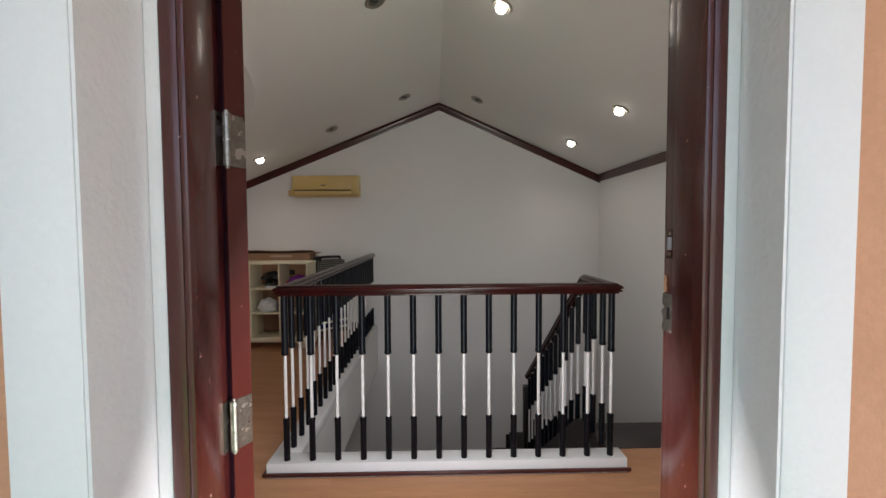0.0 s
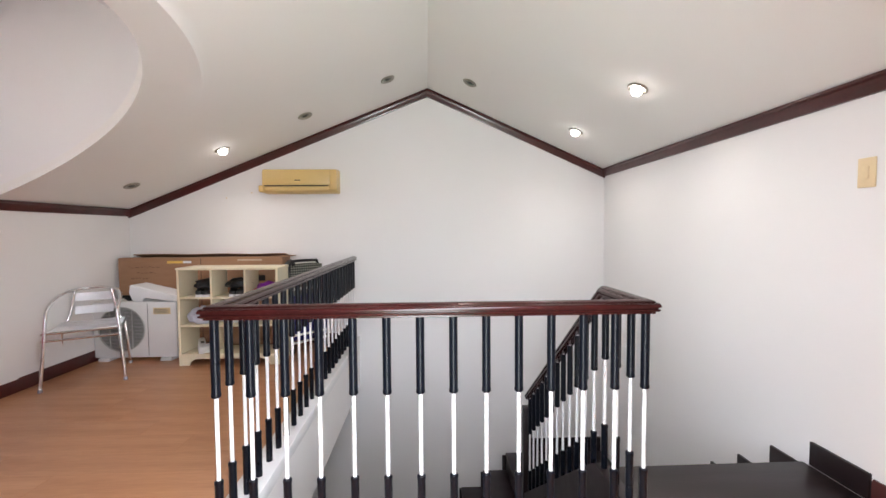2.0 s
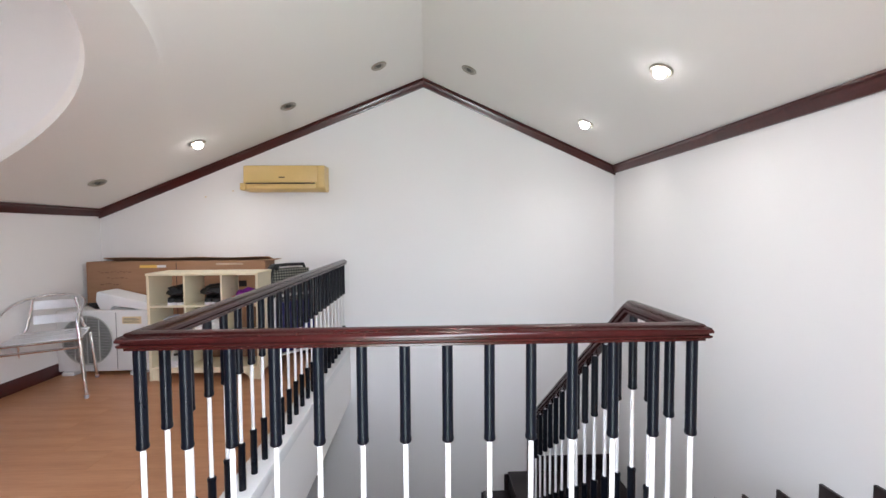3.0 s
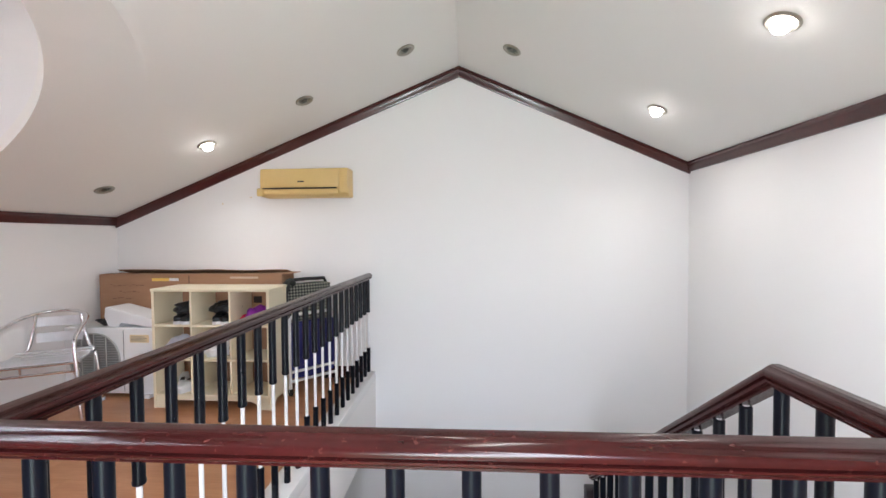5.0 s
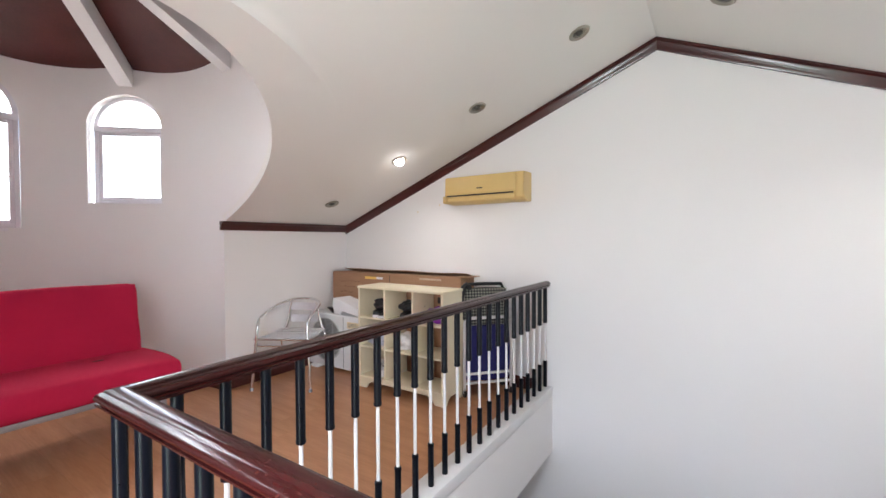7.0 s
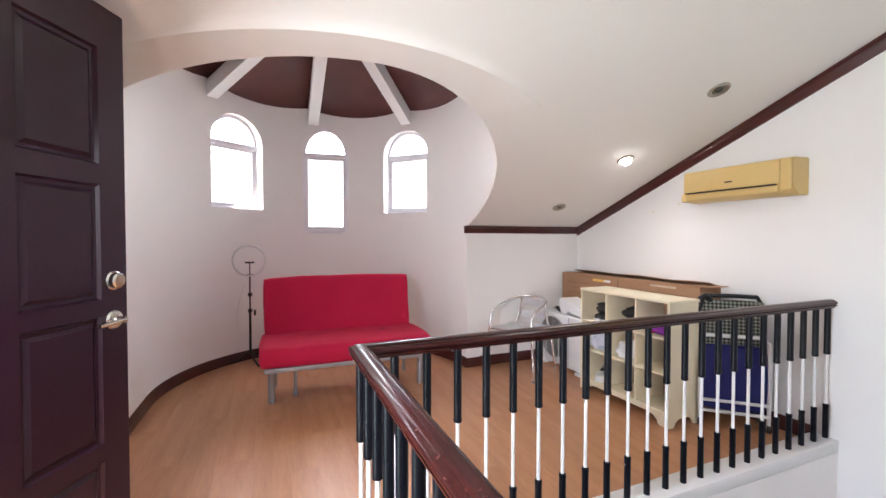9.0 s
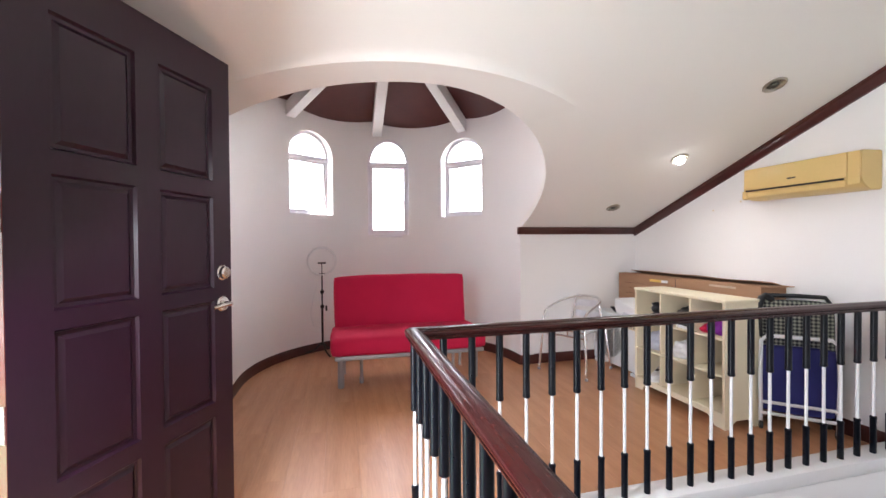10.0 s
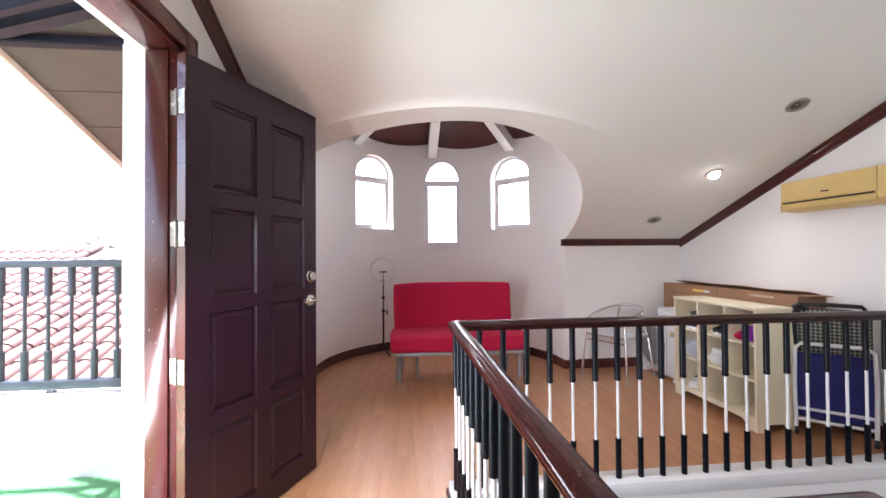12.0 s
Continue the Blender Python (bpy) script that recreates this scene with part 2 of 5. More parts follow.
LAMPRIM = surface("satin_rim", (0.46, 0.43, 0.36), 0.35, metal=0.8, vary=0.03, bump=0.01)
LAMPDARK = surface("unlit_reflector", (0.12, 0.115, 0.10), 0.3, metal=0.7, vary=0.03, bump=0.01)
LAMPLIT = glow("lit_lamp", (1.0, 0.97, 0.90), 4.0)
FANGREY = surface("fan_grey", (0.17, 0.175, 0.17), 0.5, vary=0.08, scale=14, fine=60, bump=0.02)
WIRE = surface("grille_pale_wire", (0.50, 0.50, 0.48), 0.45, vary=0.04, scale=12, fine=90, bump=0.02)
PANE = clear_glass("window_glass")
PLAID = plaid("plaid_fabric")


def chipped(mat, pale, scale, limit):
    """Sparse chips in the paint that show the pale ground."""
    nt = mat.node_tree
    bsdf = nt.nodes["Principled BSDF"]
    old = bsdf.inputs["Base Color"].links[0].from_socket
    spots = nt.nodes.new("ShaderNodeTexNoise")
    spots.inputs["Scale"].default_value, spots.inputs["Detail"].default_value = scale, 5
    co = nt.nodes["Texture Coordinate"]
    nt.links.new(co.outputs["Object"], spots.inputs["Vector"])
    edge = nt.nodes.new("ShaderNodeMapRange")
    edge.inputs["From Min"].default_value, edge.inputs["From Max"].default_value = limit, limit + 0.015
    nt.links.new(spots.outputs["Fac"], edge.inputs["Value"])
    mix = nt.nodes.new("ShaderNodeMix")
    mix.data_type = "RGBA"
    mix.inputs["B"].default_value = (*pale, 1)
    nt.links.new(old, mix.inputs["A"])
    nt.links.new(edge.outputs[0], mix.inputs["Factor"])
    nt.links.new(mix.outputs["Result"], bsdf.inputs["Base Color"])


REDCLOTH.node_tree.nodes["Principled BSDF"].inputs["Sheen Weight"].default_value = 0.16
REDCLOTH.node_tree.nodes["Principled BSDF"].inputs["Sheen Tint"].default_value = (1.0, 0.16, 0.26, 1)
chipped(JAMB, (0.50, 0.34, 0.28), 75, 0.72)
chipped(RAILWOOD, (0.075, 0.022, 0.018), 90, 0.66)
chipped(BRASSY, (0.10, 0.02, 0.016), 70, 0.68)
chipped(BRASSY, (0.78, 0.74, 0.70), 38, 0.60)
FAROOF = surface("far_roof", (0.26, 0.085, 0.072), 0.8, vary=0.05, scale=1, fine=9, bump=0.05)
FARWALL = surface("far_wall", (0.72, 0.66, 0.60), 0.8, vary=0.03, scale=1, fine=8, bump=0.0)
LEAF = surface("leaf", (0.07, 0.12, 0.04), 0.6, vary=0.1, scale=2, fine=9, bump=0.0)
GROUND = surface("far_ground", (0.26, 0.27, 0.22), 0.9, vary=0.1, scale=0.1, fine=2, bump=0.0)

# ---- the room ----
WEST, EAST, SOUTH, NORTH = -2.96, 2.06, 1.07, 5.17
RIDGE_X, RIDGE_Z, KW, KE = 0.151, 2.68, 0.4046, 0.447
DOWN = -3.0
TC, TR = Vector((-2.95, 2.42)), 1.35          # turret centre and radius
HOLE_A = 1.770                                 # how far the turret's opening reaches into the sloping ceiling
VOID_W, VOID_S, VOID_E = -0.60, 2.32, 0.98     # stairwell edges


def ceil_z(x):
    return RIDGE_Z + (KW if x < RIDGE_X else -KE) * (x - RIDGE_X)


def gable(x0, x1, low, extra=0.05):
    return [(x0, low), (x1, low), (x1, ceil_z(x1) + extra), (RIDGE_X, RIDGE_Z + extra), (x0, ceil_z(x0) + extra)]


# north wall behind the stairwell
structure("wall_north", add_prism(bm_new(), gable(WEST - 0.15, EAST + 0.15, DOWN), "y", NORTH, NORTH + 0.15), PAINT, "plain off-white painted gable wall behind the stairwell", "wall")
structure("wall_east", add_box(bm_new(), (EAST, SOUTH - 0.2, DOWN), (EAST + 0.15, NORTH, ceil_z(EAST) + 0.05)), PAINT, "plain off-white painted wall beside the stairs", "wall")
structure("wall_west", add_box(bm_new(), (WEST - 0.15, TC.y + TR, -0.2), (WEST, NORTH, ceil_z(WEST) + 0.05)), PAINT, "low off-white painted knee wall under the sloping ceiling", "wall")

# south wall with the balcony door; inside plaster, outside stucco, one thickness each
D_L, D_R, D_T = -0.388, 0.603, 2.165           # the masonry opening


def south_leaf(y0, y1, east):
    bm = bm_new()
    add_prism(bm, [(-4.6, -0.4), (D_L, -0.4), (D_L, D_T), (RIDGE_X - 0.2, D_T), (RIDGE_X - 0.2, ceil_z(RIDGE_X - 0.2) + 0.05), (WEST, ceil_z(WEST) + 0.05), (WEST, 2.95), (-4.6, 2.95)][0:5] + [(-2.0, ceil_z(-2.0) + 0.05), (-4.6, ceil_z(-2.0) + 0.05)], "y", y0, y1)
    add_prism(bm, [(D_R, -0.4), (east, -0.4), (east, ceil_z(east) + 0.05), (RIDGE_X, RIDGE_Z + 0.05), (RIDGE_X - 0.2, ceil_z(RIDGE_X - 0.2) + 0.05), (RIDGE_X - 0.2, D_T), (D_R, D_T)], "y", y0, y1)
    return bm


structure("wall_south", south_leaf(0.965, SOUTH, EAST), PAINT, "off-white painted wall round the balcony door", "wall")
structure("wall_south_upper", add_box(bm_new(), (-4.3, 0.968, 1.80), (-1.55, SOUTH - 0.003, 3.45)), PAINT, "off-white painted wall above the turret opening", "wall")
structure("wall_south_outer", south_leaf(0.862, 0.962, EAST + 0.15), STUCCO, "salmon-orange stuccoed outside wall round the balcony door", "wall")

# white surround outside
surround = bm_new()
for x0, x1, y0 in ((D_L - 0.105, D_L, 0.805), (D_R, D_R + 0.105, 0.842)):
    add_box(surround, (x0, y0, -0.16), (x1, 0.860, D_T + 0.105), 0.004)
add_box(surround, (D_L, 0.842, D_T), (D_R, 0.860, D_T + 0.105), 0.004)
for x0, x1, y0 in ((D_L + 0.001, D_L + 0.006, 0.806), (D_R - 0.006, D_R - 0.001, 0.843)):
    add_box(surround, (x0, y0, -0.16), (x1, 0.975, D_T - 0.001))
add_box(surround, (D_L + 0.007, 0.843, D_T - 0.006), (D_R - 0.007, 0.930, D_T - 0.001))
for x0, x1 in ((D_L + 0.007, -0.357), (0.573, D_R - 0.007)):
    add_box(surround, (x0, 0.936, -0.16), (x1, 0.975, D_T - 0.008), 0.002)
structure("trim_surround", surround, OUTWHITE, "white painted plaster surround of the balcony door", "trim")

# sloping ceilings
def hole_xy(a):
    """The edge of the turret's opening; towards the balcony it runs out against the wall."""
    c, s = math.cos(a), math.sin(a)
    return TC.x + HOLE_A * c, max(TC.y + (TR if s > 0 else 1.78) * s, SOUTH + 0.004)


BAND = ((1.955, 0.048), (1.960, 0.030), (1.972, 0.016), (1.998, 0.006), (2.07, 0.0))   # radius, and how far it hangs below the slope


def west_ceiling():
    """The west slope, with the turret's oval opening, the nearly level band round it and the coved step outside the band."""
    bm = bm_new()
    n = 64
    rings = []
    for i in range(n + 1):
        a = math.pi / 2 - math.pi * i / n
        c, s = math.cos(a), math.sin(a)
        ring = []
        x, y = hole_xy(a)
        ring.append(Vector((x, y, ceil_z(x))))
        fade = max(0.0, (c - 0.79) / 0.21) ** 1.1
        for far, drop in BAND:
            bx, by = TC.x + far * c, TC.y + far * s
            if by < SOUTH - 0.02:
                bx, by, drop = x, SOUTH - 0.02, 0.0
            ring.append(Vector((bx, by, ceil_z(bx) - drop * fade)))
        # out to the edges of the slope
        tx = (RIDGE_X - TC.x) / c if c > 1e-6 else 1e9
        ty = ((NORTH + 0.1 - TC.y) / s) if s > 1e-6 else ((SOUTH - 0.02 - TC.y) / s if s < -1e-6 else 1e9)
        r = min(tx, ty)
        r = max(r, far)
        ex, ey = TC.x + r * c, TC.y + r * s
        if ey < SOUTH - 0.021:
            ex, ey = x, SOUTH - 0.02
        ring.append(Vector((ex, ey, ceil_z(ex))))
        for p in ring:
            p.y = min(max(p.y, SOUTH - 0.02), NORTH + 0.1)
        rings.append([bm.verts.new(p) for p in ring])
    for p, q in zip(rings, rings[1:]):
        if p[0].co.y < SOUTH + 0.006 and q[0].co.y < SOUTH + 0.006:
            continue
        for k in range(len(BAND) + 1):
            bm.faces.new((p[k], q[k], q[k + 1], p[k + 1]))
    # corners towards the ridge and the west strip
    ca = bm.verts.new((RIDGE_X, NORTH + 0.1, RIDGE_Z))
    cb = bm.verts.new((RIDGE_X, SOUTH - 0.02, RIDGE_Z))
    for i in range(n):
        p, q = rings[i][-1].co, rings[i + 1][-1].co
        if abs(p.y - NORTH - 0.1) < 1e-4 and abs(q.x - RIDGE_X) < 1e-4 and q.y < NORTH:
            bm.faces.new((rings[i][-1], rings[i + 1][-1], ca))
        if abs(p.x - RIDGE_X) < 1e-4 and p.y > SOUTH and abs(q.y - SOUTH + 0.02) < 1e-4:
            bm.faces.new((rings[i][-1], rings[i + 1][-1], cb))
    w = [bm.verts.new((WEST - 0.1, y, ceil_z(WEST - 0.1))) for y in (TC.y + TR, NORTH + 0.1)]
    bm.faces.new((rings[0][0], rings[0][1], w[1], w[0]))
    bmesh.ops.delete(bm, geom=[v for v in bm.verts if not v.link_faces], context="VERTS")
    bmesh.ops.remove_doubles(bm, verts=bm.verts, dist=1e-4)
    return bm


ceiling_w = structure("ceiling_west", west_ceiling(), CEILING, "cream painted sloping ceiling with a round opening into the turret", "ceiling", 34)
ceiling_e = structure("ceiling_east", add_prism(bm_new(), [(RIDGE_X, RIDGE_Z), (EAST + 0.1, ceil_z(EAST + 0.1)), (EAST + 0.1, ceil_z(EAST + 0.1) + 0.1), (RIDGE_X, RIDGE_Z + 0.1)], "y", SOUTH - 0.02, NORTH + 0.1), CEILING, "cream painted sloping ceiling over the stairs", "ceiling")
thick = ceiling_w.modifiers.new("thickness", "SOLIDIFY")
thick.thickness, thick.offset = 0.06, 1.0

# dark cornices
COR = [(0.0, 0.0), (0.045, 0.0), (0.045, -0.012), (0.034, -0.022), (0.030, -0.045), (0.020, -0.058), (0.016, -0.075), (0.0, -0.075)]


def rake(bm, x0, x1, y, out):
    """A cornice that climbs a gable wall from x0 to x1."""
    a, b = Vector((x0, y, ceil_z(x0) - 0.002)), Vector((x1, y, ceil_z(x1) - 0.002))
    rings = [[bm.verts.new(p + Vector((0, out * d, h * 1.06))) for d, h in COR] for p in (a, b)]
    n = len(COR)
    for k in range(n):
        bm.faces.new((rings[0][k], rings[0][(k + 1) % n], rings[1][(k + 1) % n], rings[1][k]))
    bm.faces.new(rings[0][::-1])
    bm.faces.new(rings[1])


def eaves(bm, x, y0, y1, out):
    z = ceil_z(x + out * 0.045) - 0.002
    z = min(ceil_z(x), z) + 0.012
    rings = [[bm.verts.new((x + out * d, y, z + h)) for d, h in COR] for y in (y0, y1)]
    n = len(COR)
    for k in range(n):
        bm.faces.new((rings[0][k], rings[0][(k + 1) % n], rings[1][(k + 1) % n], rings[1][k]))
    bm.faces.new(rings[0][::-1])
    bm.faces.new(rings[1])


cornice = bm_new()
rake(cornice, WEST, RIDGE_X, NORTH, -1)
rake(cornice, RIDGE_X, EAST, NORTH, -1)
rake(cornice, -1.74, RIDGE_X, SOUTH, 1)
rake(cornice, RIDGE_X, EAST, SOUTH, 1)
eaves(cornice, WEST, TC.y + TR - 0.03, NORTH, 1)
eaves(cornice, EAST, SOUTH, NORTH, -1)
structure("trim_cornice", cornice, MAROON, "dark maroon wooden cornice under the sloping ceiling", "trim")


# ---- turret ----
def polar(a, r, z):
    return Vector((TC.x + r * math.cos(radians(a)), TC.y + r * math.sin(radians(a)), z))


T_TOP, T_THICK = 2.95, 0.15
WINDOWS = [(-144.0, 12.2, 1.62, 2.30, 2.60, 0.105), (174.1, 11.0, 1.385, 2.29, 2.60, 0.02), (132.4, 12.6, 1.605, 2.28, 2.565, 0.105)]  # angle, half width, sill, spring, crown, depth of the frame


def win_top(w, a):
    d = min(1.0, abs((a - w[0] + 180) % 360 - 180) / w[1])
    return w[3] + (w[4] - w[3]) * math.sqrt(max(0.0, 1 - d * d))


def turret_wall():
    bm = bm_new()
    stops = {90.0 + 2.5 * i for i in range(73)}
    for w in WINDOWS:
        c = w[0] % 360
        stops = {s for s in stops if abs(s - c) > w[1] + 0.4}
        stops |= {c - w[1] + 2 * w[1] * (0.5 - 0.5 * math.cos(math.pi * k / 16)) for k in range(17)}
    stops = sorted(stops)

    def quad(*pts):
        bm.faces.new([bm.verts.new(p) for p in pts])

    for a, b in zip(stops, stops[1:]):
        mid = (a + b) / 2
        hit = [w for w in WINDOWS if abs(mid - w[0] % 360) < w[1]]
        if hit:
            w = hit[0]
            spans = [(0.0, 0.0, w[2], w[2]), (win_top(w, a), win_top(w, b), T_TOP, T_TOP)]
        else:
            spans = [(0.0, 0.0, T_TOP, T_TOP)]
        for la, lb, ha, hb in spans:
            quad(polar(a, TR, la), polar(b, TR, lb), polar(b, TR, hb), polar(a, TR, ha))
            quad(polar(a, TR + T_THICK, la), polar(a, TR + T_THICK, ha), polar(b, TR + T_THICK, hb), polar(b, TR + T_THICK, lb))
        if hit:
            w = hit[0]
            quad(polar(a, TR, w[2]), polar(a, TR + T_THICK, w[2]), polar(b, TR + T_THICK, w[2]), polar(b, TR, w[2]))
            quad(polar(a, TR, win_top(w, a)), polar(b, TR, win_top(w, b)), polar(b, TR + T_THICK, win_top(w, b)), polar(a, TR + T_THICK, win_top(w, a)))
    for w in WINDOWS:
        for a in (w[0] - w[1], w[0] + w[1]):
            quad(polar(a, TR, w[2]), polar(a, TR, w[3]), polar(a, TR + T_THICK, w[3]), polar(a, TR + T_THICK, w[2]))
    for a in (90, 270):
        quad(polar(a, TR, 0), polar(a, TR + T_THICK, 0), polar(a, TR + T_THICK, T_TOP), polar(a, TR, T_TOP))
    bmesh.ops.remove_doubles(bm, verts=bm.verts, dist=1e-4)
    return bm


structure("wall_turret", turret_wall(), PAINT, "curved off-white painted turret wall with three arched windows", "wall")

# the drum above the ceiling's opening
drum = bm_new()
rows = []
for i in range(49):
    a = math.pi / 2 - math.pi * i / 48
    c, s = math.cos(a), math.sin(a)
    x, y = hole_xy(a)
    low = ceil_z(x)
    rows.append([drum.verts.new(p) for p in ((x, y, low + 0.004), (x, y, T_TOP + 0.5), (x + 0.1 * c, y + 0.1 * s, T_TOP + 0.5), (x + 0.1 * c, y + 0.1 * s, low + 0.075))])
for p, q in zip(rows, rows[1:]):
    for k in range(3):
        drum.faces.new((p[k], p[k + 1], q[k + 1], q[k]))
structure("wall_turret_drum", drum, PAINT, "off-white painted drum above the round ceiling opening", "wall")

# eight-sided timber roof
PC, P_S, P_TOP = Vector((-2.85, 2.345)), 0.55, 3.555
RC = Vector((-2.85, 2.42))                     # where the rafters meet


def roof_z(x, y):
    dx, dy = x - PC.x, y - PC.y
    return P_TOP - P_S * max(dx * math.cos(radians(22.5 + 45 * k)) + dy * math.sin(radians(22.5 + 45 * k)) for k in range(8))


cone = bm_new()
top = cone.verts.new((PC.x, PC.y, P_TOP))
rim = []
for k in range(8):
    for f in (0.0, 0.5):
        a = radians(45 * (k + f))
        r = 1.93 if math.cos(a) > -0.1 else 1.53
        x, y = PC.x + r * math.cos(a), PC.y + r * math.sin(a)
        rim.append(cone.verts.new((x, y, roof_z(x, y))))
for i in range(16):
    cone.faces.new((top, rim[i], rim[(i + 1) % 16]))
turret_roof = structure("ceiling_turret", cone, TURRETWOOD, "dark red-brown eight-sided timber turret ceiling", "ceiling", 5)
thick = turret_roof.modifiers.new("thickness", "SOLIDIFY")
thick.thickness, thick.offset = 0.05, 1.0

for k in range(8):
    a = radians(45 * k)
    c, s = math.cos(a), math.sin(a)
    if c < -0.9:
        reach = 1.445
    elif c < -0.5:
        reach = 1.40
    elif abs(c) < 0.1:
        reach = 1.34
    else:
        reach = 1.60 if c < 0.9 else 1.66
    bm = bm_new()
    out = []
    for d in (0.05, reach):
        x, y = RC.x + d * c, RC.y + d * s
        zc = roof_z(x, y)
        for side in (-0.059, 0.059):
            for drop in (0.005, 0.175):
                out.append(bm.verts.new((x - side * s, y + side * c, zc - drop - (0.02 if drop < 0.1 else 0))))
    for f in ((0, 1, 3, 2), (4, 6, 7, 5), (0, 4, 5, 1), (2, 3, 7, 6), (1, 5, 7, 3), (0, 2, 6, 4)):
        bm.faces.new([out[i] for i in f])
    solid("rafter", bm, ENAMEL, "white painted exposed rafter under the dark turret ceiling", "rafter", "turret rafters", "structure", 0)

# windows
FRAME_W = surface("white_window_frame", (0.80, 0.79, 0.84), 0.4, vary=0.015, bump=0.01)


def arched_window(number, w):
    a0, half, sill, spring, crown, depth = w
    wide = TR * math.sin(radians(half))
    base = polar(a0, TR * math.cos(radians(half)) + depth + 0.012, 0)
    th = tagged(new("window_%d" % number), "white-framed arched turret window with a fixed pane under a fanlight", "window", "turret windows", "structure")
    th.matrix_basis = Matrix.Translation(base) @ pose(0, 0, 0, 0, 0, a0 + 90)
    fw, t = 0.034, 0.05
    bm = bm_new()
    hgt = crown - spring
    for sx in (-1, 1):
        add_box(bm, (min(sx * wide, sx * (wide - fw)), -t / 2, sill), (max(sx * wide, sx * (wide - fw)), t / 2, spring), 0.004)
    add_box(bm, (-wide + fw, -t / 2, sill), (wide - fw, t / 2, sill + fw), 0.004)
    rings = []
    for i in range(25):
        b = math.pi * i / 24
        ring = []
        for rr, y in ((0, -t / 2), (0, t / 2), (fw, t / 2), (fw, -t / 2)):
            ring.append(bm.verts.new(((wide - rr) * math.cos(b), y, spring + (hgt - rr) * math.sin(b))))
        rings.append(ring)
    for p, q in zip(rings, rings[1:]):
        for k in range(4):
            bm.faces.new((p[k], p[(k + 1) % 4], q[(k + 1) % 4], q[k]))
    part("window_frame", bm, FRAME_W, th)
    part("transom", add_box(bm_new(), (-wide, -t * 0.62, spring - 0.035), (wide, t * 0.62, spring + 0.015), 0.004), FRAME_W, th)
    sash = bm_new()
    iw = wide - fw
    for x0, x1, z0, z1 in ((-iw, -iw + 0.028, sill + fw, spring - 0.035), (iw - 0.028, iw, sill + fw, spring - 0.035), (-iw + 0.028, iw - 0.028, sill + fw, sill + fw + 0.028), (-iw + 0.028, iw - 0.028, spring - 0.063, spring - 0.035)):
        add_box(sash, (x0, -0.016, z0), (x1, 0.016, z1), 0.003)
    part("sash", sash, FRAME_W, th)
    pane = part("pane", add_box(bm_new(), (-iw + 0.02, -0.003, sill + fw + 0.02), (iw - 0.02, 0.003, spring - 0.055)), PANE, th, "clear glass pane", 0)
    fan = bm_new()
    add_prism(fan, [((wide - 0.02) * math.cos(math.pi * i / 20), spring + 0.012 + (hgt - 0.03) * math.sin(math.pi * i / 20)) for i in range(21)], "y", -0.003, 0.003)
    fan = part("fanlight", fan, PANE, th, "half-round glass fanlight", 0)
    pane.visible_shadow = fan.visible_shadow = False
    if depth < 0.05:
        part("window_sill", add_box(bm_new(), (-wide - 0.01, -0.05, sill - 0.03), (wide + 0.01, 0.02, sill), 0.005), FRAME_W, th)
        latch = add_tube(bm_new(), (-iw + 0.012, -0.03, sill + 0.42), (-iw + 0.10, -0.035, sill + 0.40), 0.006)
        add_box(latch, (-iw, -0.035, sill + 0.40), (-iw + 0.02, -0.016, sill + 0.45), 0.003)
        part("latch", latch, GREYMETAL, th, "small grey window latch")
    # daylight through this opening
    lamp = new("window_daylight", bpy.data.lights.new("window_daylight", "AREA"))
    lamp.data.shape, lamp.data.size, lamp.data.size_y = "RECTANGLE", 2 * wide, crown - sill
    lamp.data.energy, lamp.data.color = WINDOW_WATTS, (1.0, 0.94, 0.85)
    outward = polar(a0, TR + T_THICK + 0.32, (sill + crown) / 2)
    lamp.matrix_world = look(outward, polar(a0, 0.0, (sill + crown) / 2 - 0.85))


for i, w in enumerate(WINDOWS):
    arched_window(i + 1, w)


# baseboards
def skirting(bm, pts, h=0.10, t=0.014):
    """A baseboard along a line on the floor; the room is to its left."""
    prof = [(0, 0), (-t, 0), (-t, h - 0.012), (-t * 0.5, h), (0, h)]
    rings = []
    pts = [Vector((*p, 0.001)) for p in pts]
    for i, p in enumerate(pts):
        t0 = (p - pts[i - 1]).normalized() if i else (pts[1] - p).normalized()
        t1 = (pts[i + 1] - p).normalized() if i < len(pts) - 1 else t0
        s = Vector((t0.y, -t0.x, 0)) + Vector((t1.y, -t1.x, 0))
        s = s * (2 / s.length_squared)
        rings.append([bm.verts.new(p + s * a + Vector((0, 0, b))) for a, b in prof])
    for p, q in zip(rings, rings[1:]):
        for k in range(5):
            bm.faces.new((p[k], p[(k + 1) % 5], q[(k + 1) % 5], q[k]))
    bm.faces.new(rings[0][::-1])
    bm.faces.new(rings[-1])


base = bm_new()
arc = [polar(90 + 5 * i, TR, 0) for i in range(37)]
skirting(base, [(-0.46, SOUTH), *[(p.x, p.y) for p in reversed(arc[1:])], (WEST, TC.y + TR), (WEST, NORTH), (-0.74, NORTH)][::-1])
skirting(base, [(EAST, 2.40), (EAST, SOUTH), (0.67, SOUTH)][::-1])
bmesh.ops.recalc_face_normals(base, faces=base.faces)
structure("baseboard", base, MAROON, "dark maroon wooden baseboard round the room", "baseboard")

